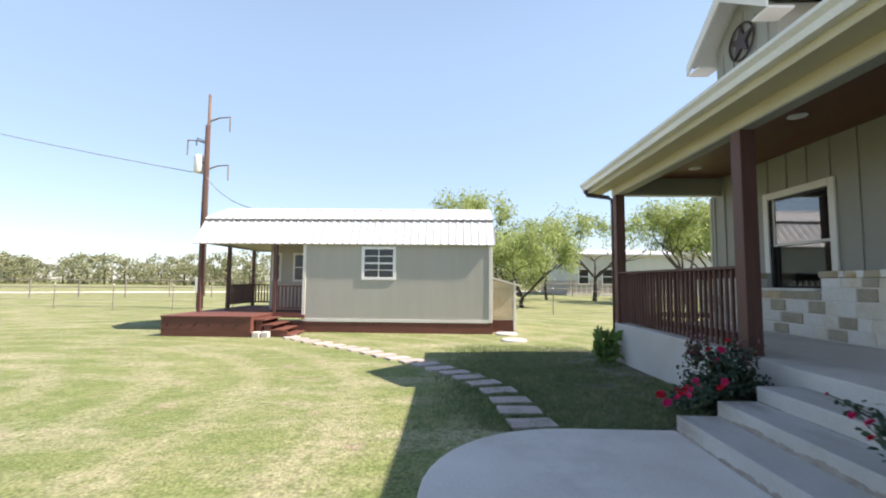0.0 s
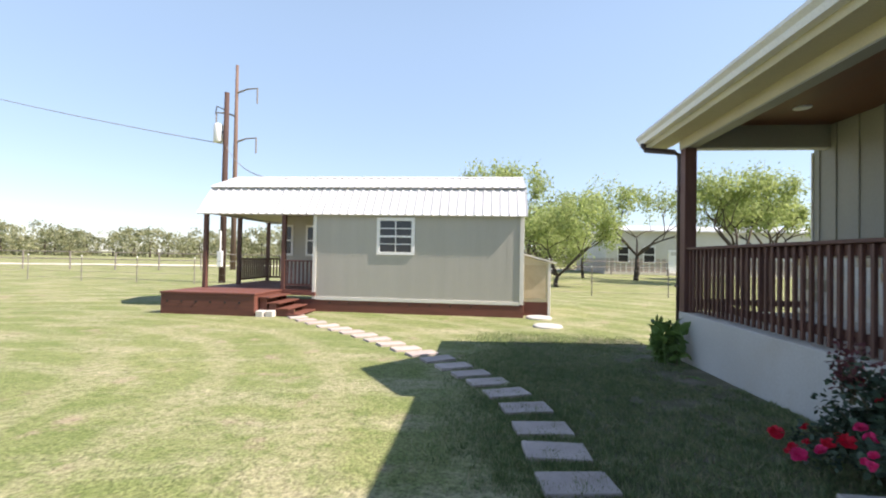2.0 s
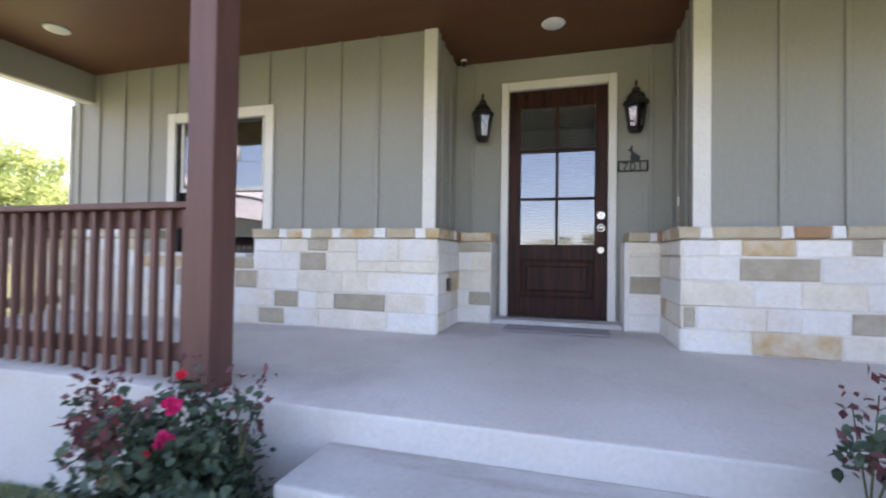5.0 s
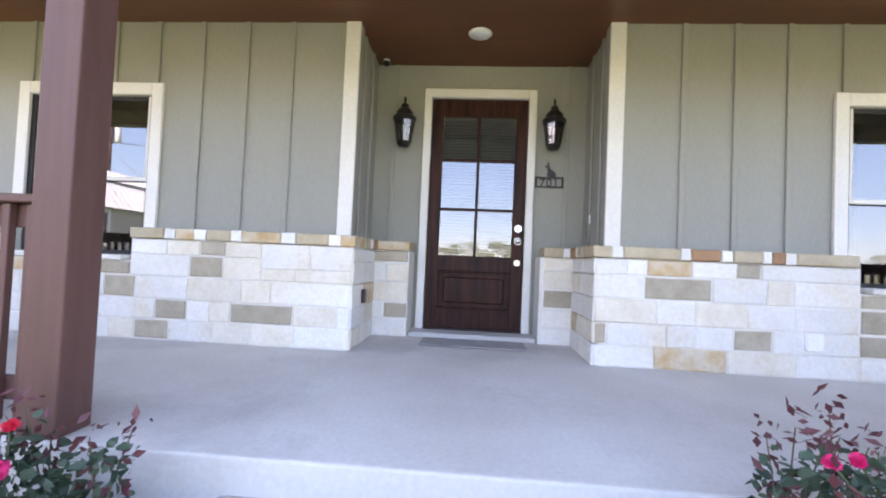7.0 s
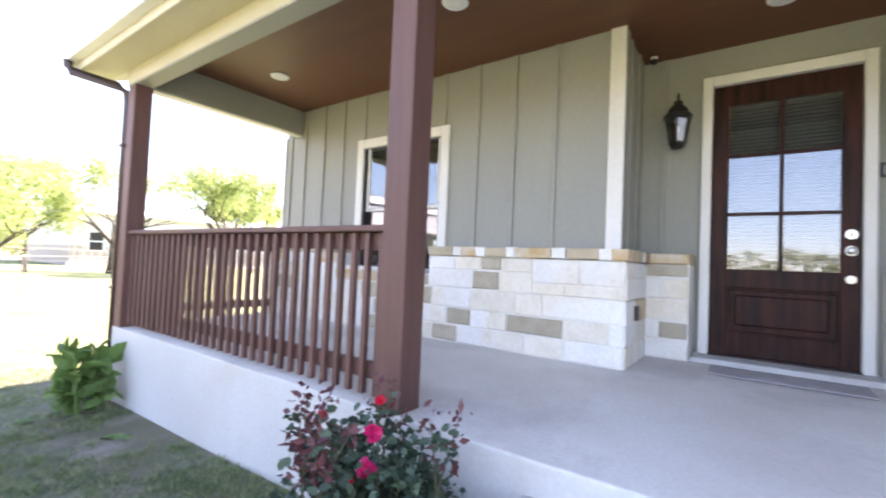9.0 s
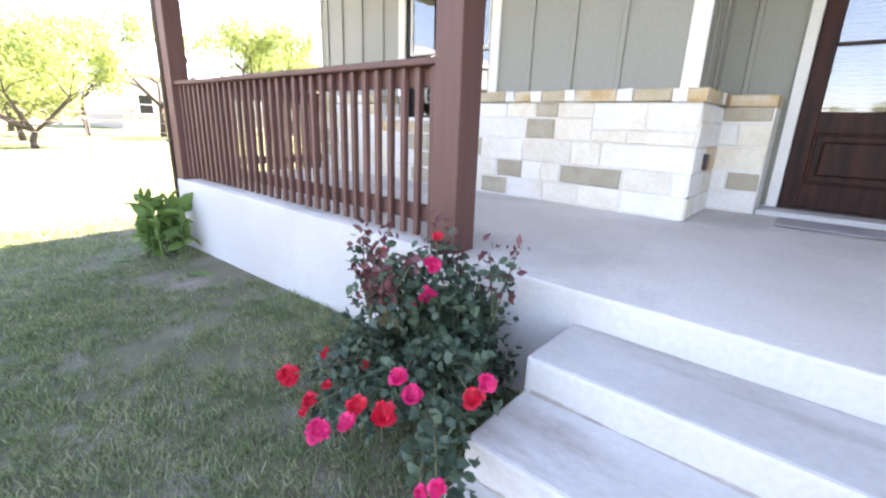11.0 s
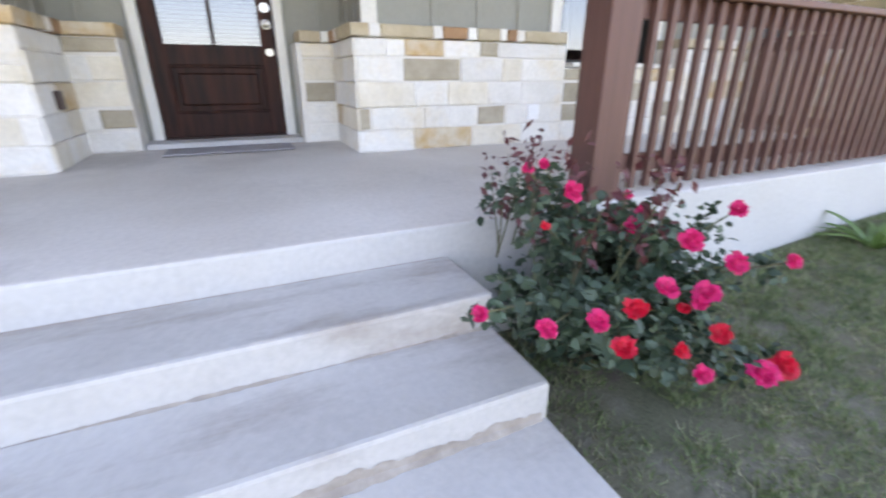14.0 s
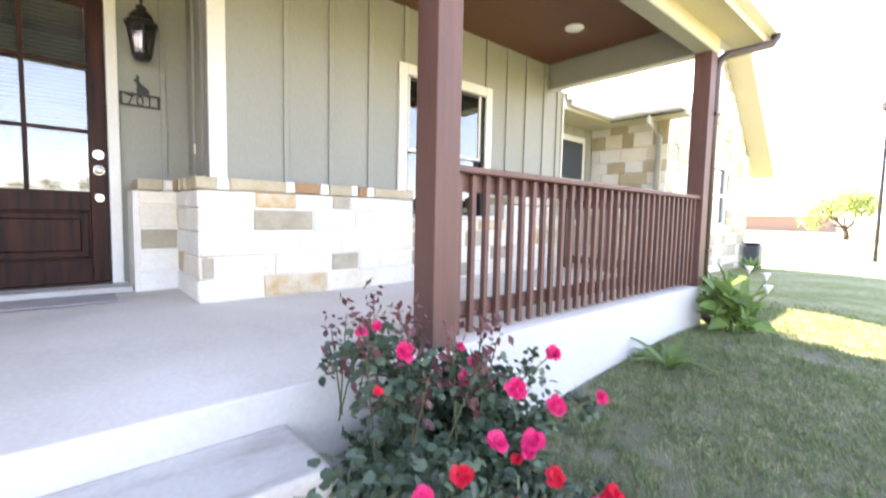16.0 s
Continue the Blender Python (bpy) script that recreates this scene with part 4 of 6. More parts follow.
def number_sign():
    t = thing("house_number_sign", "black iron house number sign reading 701 with a leaping deer", "sign", (BACK - 0.02, 2.69, 2.04))
    x0, x1 = BACK - 0.026, BACK - 0.018
    for a, b, c, d in ((2.553, 2.824, 2.035, 2.05), (2.553, 2.824, 2.125, 2.14), (2.553, 2.572, 2.05, 2.125), (2.805, 2.824, 2.05, 2.125)):
        part("frame", bx(x0, x1, a, b, c, d), M_BLACK, t)
    cu = bpy.data.curves.new("digits", "FONT")
    cu.body, cu.size, cu.extrude, cu.align_x, cu.space_character = "701", 0.112, 0.004, "CENTER", 1.15
    ob = new("digits", cu)
    ob.data.materials.append(M_BLACK)
    ob.parent = t
    ob.matrix_local = Matrix.LocRotScale((-0.002, 0, 0.006), Euler((radians(90), 0, radians(-90))), None)
    deer = [(0.0, 0.0), (0.07, 0.0), (0.075, 0.03), (0.05, 0.055), (0.02, 0.075), (0.005, 0.105), (0.012, 0.125), (-0.004, 0.15), (0.0, 0.122), (-0.012, 0.145), (-0.008, 0.115), (-0.032, 0.10), (-0.03, 0.092), (-0.01, 0.09), (-0.004, 0.05), (-0.012, 0.02)]
    part("deer_figure", prism([(2.70 - u, 2.14 + v) for u, v in deer], x0, x1, "x"), M_BLACK, t)


number_sign()


def ceiling_light(x, y):
    t = thing("ceiling_light", "round white recessed porch ceiling light", "ceiling light", (x, y, CEIL - 0.02), "porch ceiling lights")
    part("trim_ring", lathe((x, y, CEIL), [(0.095, 0.0), (0.10, -0.006), (0.09, -0.016), (0.07, -0.018)], 28), M_WHITE, t, smooth=True)
    part("lens", lathe((x, y, CEIL), [(0.068, -0.017), (0.06, -0.022), (0.03, -0.025)], 24), M_BLIND, t, smooth=True)


for lx, ly in ((4.58, 7.70), (4.47, 5.36), (5.60, 3.40), (4.47, mirror(5.36)), (4.59, -0.93)):
    ceiling_light(lx, ly)


def entry_bits():
    t = thing("doormat", "flat grey woven doormat before the door", "doormat", (5.72, 3.37, 0.595))
    part("mat", bx(5.52, 5.86, 2.92, 3.80, 0.596, 0.606, 0.004), surf("grey_mat", (0.30, 0.28, 0.28), (0.38, 0.36, 0.36), 6, 0.95, 0.6, 90), t)
    t = thing("doorbell", "small white doorbell button on the side wall", "doorbell", (5.97, mirror(4.40), 1.70))
    part("plate", bx(5.95, 5.99, mirror(4.40) + 0.0, mirror(4.40) + 0.014, 1.68, 1.76, 0.004), M_WHITE, t)
    t = thing("security_camera", "small dark dome camera under the entry ceiling", "camera", (6.10, 4.30, CEIL))
    part("mount", lathe((6.10, 4.30, CEIL), [(0.03, 0.0), (0.03, -0.02)], 12), M_WHITE, t)
    part("dome", lathe((6.10, 4.30, CEIL), [(0.028, -0.02), (0.03, -0.04), (0.02, -0.06), (0.006, -0.066)], 12), M_BLACK, t, smooth=True)
    t = thing("outlet_cover", "white weatherproof outlet cover on the stone", "outlet", (STONE_X - 0.02, 1.01, 0.84))
    part("cover", bx(STONE_X - 0.04, STONE_X - 0.005, 0.955, 1.07, 0.775, 0.90, 0.008), M_WHITE, t)
    t = thing("outlet_box", "dark weatherproof outlet box on the stone reveal", "outlet", (5.5, 4.27, 0.97))
    part("box", bx(5.45, 5.53, 4.245, 4.29, 0.92, 1.03, 0.006), M_SPOUT, t)


entry_bits()


# ---- stepping stones ----
def stepping_stones():
    path = [(1.25, 4.48), (1.20, 4.92), (1.16, 5.34), (1.08, 5.85), (0.93, 6.31), (0.75, 6.70), (0.55, 7.05), (0.32, 7.42), (0.07, 7.82), (-0.20, 8.17), (-0.50, 8.52), (-0.82, 8.90), (-1.14, 9.28), (-1.48, 9.66), (-1.84, 10.05), (-2.20, 10.43), (-2.60, 10.82), (-3.02, 11.22), (-3.42, 11.62), (-3.80, 12.05), (-4.05, 12.45)]
    first = None
    for i, (x, y) in enumerate(path):
        j = min(i + 1, len(path) - 1)
        k = max(i - 1, 0)
        a = math.atan2(path[j][1] - path[k][1], path[j][0] - path[k][0]) - math.pi / 2
        m = pose(x, y, lawn_z(x, y) + 0.012, random.uniform(-1, 1), random.uniform(-1, 1), math.degrees(a) * 0.9 + random.uniform(-3, 3))
        if first is None:
            first = thing("stepping_stone", "flat rectangular pinkish-grey concrete stepping stone on the lawn", "stepping stone", (0, 0, 0), "stepping stones")
            part("slab", bx(-0.215, 0.215, -0.125, 0.125, -0.04, 0.022, 0.008, seg=2), M_PAVER, first)
            first.matrix_basis = m
        else:
            copy_thing(first, m)


stepping_stones()


# ---- garden shed ----
def shed():
    g = -0.28
    x0, x1, y0, y1 = -4.04, 1.65, 13.47, 17.1
    fl, ev = 0.06, 2.38
    px0 = -7.30
    s = thing("shed", "grey-green garden shed with white metal gambrel roof", "shed", (-1.0, 15.3, g))
    for q in ((x0, x1, y0, y0 + 0.1, fl, ev + 0.02), (x0, x1, y1 - 0.1, y1, fl, ev), (x1 - 0.1, x1, y0 + 0.1, y1 - 0.1, fl, ev), (x0, x0 + 0.1, y0 + 0.1, y1 - 0.1, fl, ev), (-5.68, x0, 14.95, 15.05, fl, ev + 0.3), (-5.68, -5.58, 15.05, y1 - 0.1, fl, ev + 0.3)):
        part("wall", bx(*q), M_SHED, s)
    for i in range(14):
        x = x0 + 0.4 + i * 0.406
        if x < x1 - 0.1:
            part("groove_strip", bx(x - 0.006, x + 0.006, y0 - 0.0015, y0, fl + 0.1, ev), M_SHED, s)
    gable = [(y0, ev), (y0 + 0.55, ev + 0.78), ((y0 + y1) / 2, ev + 1.24), (y1 - 0.55, ev + 0.78), (y1, ev)]
    part("gable", prism(gable, x1 - 0.1, x1 - 0.002, "x"), M_SHED, s)
    part("gable", prism(gable, px0 + 0.05, px0 + 0.12, "x"), M_SHED, s)
    for a, c in ((x0 - 0.012, x0 + 0.085), (x1 - 0.085, x1 + 0.012)):
        part("corner_board", bx(a, c, y0 - 0.022, y0 - 0.002, fl, ev, 0.003), M_TRIM, s)
    part("corner_board", bx(x1 + 0.001, x1 + 0.022, y0 - 0.02, y0 + 0.09, fl, ev, 0.003), M_TRIM, s)
    part("base_board", bx(x0 + 0.09, x1 - 0.09, y0 - 0.02, y0 - 0.002, fl - 0.02, fl + 0.07, 0.003), M_TRIM, s)
    part("skirt", bx(x0 - 0.9, x1 + 0.03, y0 - 0.005, y0 + 0.05, g - 0.1, fl - 0.02, 0.004), M_RED, s)
    part("skirt", bx(x1 - 0.02, x1 + 0.03, y0 + 0.05, y1, g - 0.1, fl - 0.02, 0.004), M_RED, s)
    for i in range(10):
        x = x0 - 0.6 + i * 0.55
        part("bolt", tube([(x, y0 - 0.014, -0.03), (x, y0 - 0.004, -0.03)], 0.022, 8), M_BLACK, s)
    # gambrel roof of ribbed sheets
    ym = (y0 + y1) / 2
    rx0, rx1 = px0 - 0.1, x1 + 0.10
    for sgn in (1, -1):
        fy = (lambda y: y) if sgn > 0 else (lambda y: 2 * ym - y)
        for (ya, za, yb, zb), nm in (((y0 - 0.115, ev - 0.01, y0 + 0.56, ev + 0.82), "lower_sheet"), ((y0 + 0.47, ev + 0.825, ym, ev + 1.34), "upper_sheet")):
            verts, faces = [], []
            n = int((rx1 - rx0) / 0.057)
            for i in range(n + 1):
                x = rx0 + (rx1 - rx0) * i / n
                h = 0.022 if i % 4 == 0 else 0.0
                verts += [Vector((x, fy(ya - h * 0.8), za + h)), Vector((x, fy(yb - h * 0.5), zb + h)), Vector((x, fy(ya + 0.01), za - 0.02)), Vector((x, fy(yb + 0.01), zb - 0.02))]
                if i:
                    k = 4 * i
                    q = ((k - 4, k, k + 1, k - 3), (k - 2, k - 1, k + 3, k + 2), (k - 4, k - 2, k + 2, k))
                    faces += [f if sgn > 0 else f[::-1] for f in q]
            org = Vector(s.location)
            ob = bulk(nm, [v - org for v in verts], faces, M_METAL, s)
    part("ridge_cap", prism([(ym - 0.15, ev + 1.305), (ym, ev + 1.37), (ym + 0.15, ev + 1.305), (ym, ev + 1.32)], rx0, rx1, "x"), M_METAL, s)
    part("break_trim", bx(rx0, rx1, y0 + 0.475, y0 + 0.49, ev + 0.79, ev + 0.82), M_BARN2, s)
    # window with a grid of panes
    wx0, wx1, wz0, wz1 = -2.27, -1.23, 1.30, 2.31
    win = part("window", bx(wx0, wx0 + 0.09, y0 - 0.03, y0, wz0, wz1, 0.004), M_WHITE, s, "white framed shed window")
    for a, c, d, e in ((wx1 - 0.09, wx1, wz0, wz1), (wx0 + 0.09, wx1 - 0.09, wz1 - 0.09, wz1), (wx0 + 0.09, wx1 - 0.09, wz0, wz0 + 0.08)):
        part("frame", bx(a, c, y0 - 0.03, y0, d, e, 0.004), M_WHITE, win)
    part("glass", bx(wx0 + 0.09, wx1 - 0.09, y0 - 0.008, y0 - 0.003, wz0 + 0.08, wz1 - 0.09), plain("dark_glass", (0.03, 0.033, 0.04), 0.05), win)
    wm = (wx0 + wx1) / 2
    part("muntin", bx(wm - 0.012, wm + 0.012, y0 - 0.02, y0 - 0.006, wz0 + 0.08, wz1 - 0.09), M_WHITE, win)
    for z, h in ((1.595, 0.012), (1.80, 0.025), (2.015, 0.012)):
        part("muntin", bx(wx0 + 0.09, wx1 - 0.09, y0 - 0.022, y0 - 0.006, z - h, z + h), M_WHITE, win)
    for a, c in ((-5.60, -5.30), (-4.90, -4.46)):
        w2 = part("window", bx(a, c, 14.92, 14.948, 1.22, 2.18, 0.004), M_WHITE, s, "narrow white porch window")
        part("glass", bx(a + 0.07, c - 0.07, 14.91, 14.92, 1.29, 2.11), plain("dark_glass_small", (0.03, 0.033, 0.04), 0.05), w2)
        part("muntin", bx(a + 0.06, c - 0.06, 14.90, 14.918, 1.68, 1.72), M_WHITE, w2)
    # porch deck, posts and rails
    dt = 0.30
    deck = part("deck", bx(px0 - 0.08, -4.92, 12.05, 12.09, g - 0.05, dt - 0.06, 0.004), M_RED, s, "red-brown stained wooden deck")
    part("skirt_board", bx(px0 - 0.08, px0 - 0.04, 12.09, y1, g - 0.05, dt - 0.06, 0.004), M_RED, deck)
    part("skirt_board", bx(-4.96, -4.92, 12.09, y0, g - 0.05, dt - 0.06, 0.004), M_RED, deck)
    part("frame", bx(px0, -3.95, 13.4, y1, dt - 0.15, dt - 0.055), M_RED, deck)
    part("frame", bx(px0, -4.95, 12.1, 13.4, dt - 0.15, dt - 0.055), M_RED, deck)
    for i in range(36):
        y = 12.03 + i * 0.142
        xr = -4.90 if y < 13.4 else (x0 if y < 14.8 else -5.69)
        part("plank", bx(px0 - 0.1, xr, y, y + 0.136, dt - 0.052, dt - 0.01 + random.uniform(0, 0.003), 0.004), M_RED, deck)
    for i in range(6):
        x = px0 + 0.1 + i * 0.38
        part("bolt", tube([(x, 12.035, 0.05), (x, 12.05, 0.05)], 0.025, 8), M_BLACK, deck)
    for x, y in ((px0 + 0.08, y0 + 0.05), (-4.91, y0 + 0.05), (px0 + 0.08, y1 - 0.05), (px0 + 0.08, 15.2)):
        part("post", bx(x - 0.055, x + 0.055, y - 0.055, y + 0.055, dt - 0.01, ev + 0.02, 0.006), M_BROWN, s)
    part("beam", bx(px0 + 0.02, x0, y0 - 0.0, y0 + 0.10, ev - 0.02, ev + 0.10), M_SHED, s)
    part("porch_soffit", bx(px0 + 0.02, x0, y0 + 0.1, y1 - 0.05, ev + 0.06, ev + 0.09), M_CREAM_SHADED, s)

    def rail(xa, xb, y, n):
        r = part("railing", bx(xa, xb, y - 0.04, y + 0.04, 1.07, 1.11, 0.004), M_BROWN, s)
        part("bottom_rail", bx(xa, xb, y - 0.02, y + 0.02, 0.40, 0.46), M_BROWN, r)
        for i in range(n):
            x = xa + (i + 0.5) * (xb - xa) / n
            part("baluster", bx(x - 0.02, x + 0.02, y - 0.02, y + 0.02, 0.46, 1.07), M_BROWN, r)

    rail(-4.85, x0 - 0.02, y0 + 0.05, 7)
    rail(px0 + 0.14, -5.69, y1 - 0.05, 13)
    xr = px0 + 0.08
    r2 = part("railing", bx(xr - 0.04, xr + 0.04, 15.26, y1 - 0.11, 1.07, 1.11, 0.004), M_BROWN, s)
    part("bottom_rail", bx(xr - 0.02, xr + 0.02, 15.26, y1 - 0.11, 0.40, 0.46), M_BROWN, r2)
    for i in range(14):
        y = 15.32 + i * 0.12
        part("baluster", bx(xr - 0.02, xr + 0.02, y - 0.02, y + 0.02, 0.46, 1.07), M_BROWN, r2)
    st = part("steps", bx(-4.92, -4.0, 12.25, 12.29, g - 0.05, -0.1), M_RED, s, "red-brown open wooden steps")
    for i in range(4):
        z = dt - 0.02 - (i + 0.6) * 0.135
        x = -4.90 + i * 0.24
        part("tread", bx(x, x + 0.30, 12.2, 13.35, z - 0.035, z, 0.005), M_RED, st)
        for y in (12.24, 13.25):
            part("support", bx(x + 0.02, x + 0.20, y, y + 0.05, g - 0.06, z - 0.035), M_RED, st)
    # lean-to coop on the end wall
    h = thing("coop", "small tan lean-to coop with a sloped roof beside the shed", "coop", (2.1, 14.3, g))
    part("body", prism([(x1 + 0.04, 0.10), (2.42, 0.10), (2.42, 1.16), (x1 + 0.04, 1.36)], 13.95, 15.4, "y"), M_CREAM_SHADED, h)
    part("panel", bx(x1 + 0.10, 2.30, 13.93, 13.95, 0.2, 1.10), surf("tan_panel", (0.42, 0.35, 0.23), (0.48, 0.41, 0.28), 3, 0.8, 0.2, 40), h)
    part("roof", prism([(x1 + 0.03, 1.37), (2.58, 1.14), (2.58, 1.18), (x1 + 0.03, 1.42)], 13.85, 15.5, "y"), M_TRIM, h)
    part("base", bx(x1 + 0.04, 2.40, 13.97, 15.38, g - 0.05, 0.10), M_RED, h)
    part("leg", bx(2.36, 2.43, 13.93, 14.0, g - 0.05, 1.16, 0.004), M_TRIM, h)
    for x, y, r in ((2.08, 13.5, 0.33), (2.10, 11.95, 0.33)):
        t = thing("septic_lid", "round pale concrete septic lid in the lawn", "septic lid", (x, y, lawn_z(x, y)), "septic lids")
        part("disc", lathe((x, y, lawn_z(x, y)), [(r, -0.03), (r, 0.03), (r - 0.03, 0.05), (0.05, 0.06)], 24), M_CURB, t)
    for x, y in ((-4.78, 12.12), (-4.55, 12.16)):
        t = thing("concrete_block", "grey concrete block beside the deck steps", "block", (x, y, g), "concrete blocks")
        part("block", bx(x - 0.1, x + 0.1, y - 0.1, y + 0.1, g - 0.02, g + 0.16, 0.02), M_CONC, t)


shed()


# ---- plants ----
def leaf_cards(name, centres, mat, parent, size, count_each, spread, flat=0.0, ratio=0.55, droop=0.0, rng=None, oval=False, clear=()):
    """Many small pointed leaves in one mesh, scattered round the centres but clear of the open blooms."""
    rng = rng or np.random.default_rng(3)
    c = np.repeat(np.asarray(centres, float), count_each, axis=0)
    n = len(c)
    off = rng.normal(0, 1, (n, 3))
    off /= np.linalg.norm(off, axis=1)[:, None] + 1e-9
    c = c + off * (rng.random((n, 1)) ** 0.5) * np.asarray(spread)
    for q, out, r in clear:
        rel = c - q
        along = rel @ out
        side = np.linalg.norm(rel - along[:, None] * out, axis=1)
        c = c[~((along > -0.025) & (side < r))]
    n = len(c)
    d = rng.normal(0, 1, (n, 3))
    d[:, 2] = d[:, 2] * (1 - flat) - droop
    d /= np.linalg.norm(d, axis=1)[:, None]
    up = rng.normal(0, 1, (n, 3)) + np.array([0, 0, 1.2 if flat else 0.3])
    w = np.cross(d, up)
    w /= np.linalg.norm(w, axis=1)[:, None] + 1e-9
    nrm = np.cross(w, d)
    L = (size * rng.uniform(0.65, 1.3, (n, 1)))
    W = L * ratio * 0.5
    if oval:
        ring = [c, c + d * L * 0.28 + w * W * 0.85 + nrm * L * 0.07, c + d * L * 0.68 + w * W * 0.8 + nrm * L * 0.06, c + d * L - nrm * L * 0.08, c + d * L * 0.68 - w * W * 0.8 + nrm * L * 0.06, c + d * L * 0.28 - w * W * 0.85 + nrm * L * 0.07]
    else:
        ring = [c, c + d * L * 0.45 + w * W + nrm * L * 0.06, c + d * L, c + d * L * 0.45 - w * W + nrm * L * 0.06]
    k = len(ring)
    v = np.stack(ring, axis=1).reshape(-1, 3)
    if parent:
        v = v - np.asarray(base_of(parent))
    me = bpy.data.meshes.new(name)
    me.from_pydata(v.tolist(), [], np.arange(n * k).reshape(-1, k).tolist())
    me.materials.append(mat)
    ob = new(name, me)
    if parent:
        ob.parent = parent
    return ob


def bloom(parent, at, r, mat, rng, turn=0.0):
    """An open rose: whorls of cupped petals."""
    b = bmesh.new()
    tilt = Euler((turn + rng.uniform(-0.35, 0.35), rng.uniform(-1.1, -0.4), 0)).to_matrix()
    for ringn, (k, rad, lift, cup) in enumerate(((9, 1.0, 0.0, 0.1), (8, 0.88, 0.07, 0.35), (7, 0.66, 0.13, 0.6), (6, 0.45, 0.18, 0.85), (4, 0.25, 0.22, 1.1))):
        for i in range(k):
            a = 2 * math.pi * i / k + ringn * 0.6 + rng.uniform(-0.3, 0.3)
            rr = r * rad * rng.uniform(0.75, 1.2)
            cup += rng.uniform(-0.12, 0.12)
            pts = []
            for u, w, h in ((0.1, 0.1, 0.0), (0.6, 0.40, 0.25 * cup), (0.98, 0.30, 0.75 * cup + rng.uniform(-0.1, 0.1)), (0.88 + rng.uniform(-0.06, 0.2), 0.0, 0.8 * cup), (1.0, -0.30, 0.75 * cup + rng.uniform(-0.1, 0.1)), (0.6, -0.40, 0.25 * cup), (0.1, -0.1, 0.0)):
                p = Vector((u * rr, w * rr, h * rr + lift * r))
                p = Matrix.Rotation(a, 3, "Z") @ p
                pts.append(b.verts.new(Vector(at) + tilt @ p))
            b.faces.new(pts)
    part("flower", b, mat, parent)


def rose_bush(at, blooms, seed, lean=(0, 0), shoots=0.0, wide=0.34, turn=0.0):
    rng = np.random.default_rng(seed)
    t = thing("rose_bush", "flowering rose bush with dark leaves and pink and red blooms", "rose bush", at, "rose bushes")
    ax, ay, az = at
    stems = bmesh.new()
    tips, mids = [], []
    for i in range(34):
        a = rng.uniform(0, 2 * math.pi)
        r = rng.uniform(0.08, wide)
        h = rng.uniform(0.3, 0.66) if r < 0.76 * wide else rng.uniform(0.15, 0.5)
        end = Vector((ax + r * math.cos(a) * 1.0 + lean[0] * h, ay + r * math.sin(a) * 1.2 + lean[1] * h, az + h))
        st = Vector((ax + 0.08 * math.cos(a), ay + 0.08 * math.sin(a), az - 0.02))
        mid = st.lerp(end, 0.5) + Vector((0, 0, 0.10))
        tube([st, mid, end], [0.007, 0.005, 0.0025], 5, bm=stems)
        tips.append(end)
        mids += [mid, mid.lerp(end, 0.5), st.lerp(mid, 0.7)]
    tall = []
    for i in range(16):
        a = rng.uniform(0, 2 * math.pi)
        st = Vector((ax + 0.25 * math.cos(a) + lean[0] * 0.6, ay + 0.28 * math.sin(a) + lean[1] * 0.6 + shoots, az + 0.5))
        end = st + Vector((rng.uniform(-0.1, 0.1), rng.uniform(-0.12, 0.12), rng.uniform(0.22, 0.42) * (1.0 if wide > 0.32 else 0.75)))
        tube([st, end], [0.004, 0.002], 5, bm=stems)
        tall += [st.lerp(end, 0.6), end]
    for p, r, k in blooms:
        q = Vector(p)
        tube([q.lerp(Vector((ax, ay, az + 0.35)), 0.5), q], [0.004, 0.003], 5, bm=stems)
    part("cane", stems, M_STEM, t)
    pts = [tuple(p) for p in tips + mids]
    heart = Vector((ax, ay, az + 0.4))
    sprays = [tuple(Vector(p).lerp(heart, f) + Vector((0.03, 0, -0.03))) for p, r, k in blooms for f in (0.1, 0.22, 0.36)]
    clear = []
    for p, r, k in blooms:
        out = (Vector(p) - heart).normalized() + Vector((-0.8, 0, 0.6))
        clear.append((np.array(p), np.array(out.normalized()), r * 1.15))
    leaf_cards("foliage", pts, M_LEAF_ROSE, t, 0.041, 42, (0.105, 0.11, 0.09), 0.3, 0.75, rng=rng, oval=True, clear=clear)
    leaf_cards("spray_foliage", sprays, M_LEAF_ROSE, t, 0.041, 26 if wide > 0.32 else 16, (0.10, 0.10, 0.08), 0.3, 0.75, rng=rng, oval=True, clear=clear)
    leaf_cards("young_foliage", [tuple(p) for p in tall], M_LEAF_NEW, t, 0.042, 12, (0.05, 0.05, 0.08), 0.2, 0.5, rng=rng)
    leaf_cards("sparse_foliage", [tuple(p) for p in tall[::2]], M_LEAF_ROSE, t, 0.042, 15, (0.08, 0.08, 0.10), 0.2, 0.7, rng=rng, oval=True, clear=clear)
    for p, r, k in blooms:
        bloom(t, p, r, M_PETAL_P if k == "p" else M_PETAL_R, rng, turn)


def blooms_at(words):
    """Blooms from words: x,y,z in centimetres, a radius in millimetres and a kind."""
    out = []
    for w in words.split():
        x, y, z, r, k = w.split(",")
        out.append(((int(x) / 100, int(y) / 100, int(z) / 100), int(r) / 1080, k))
    return out


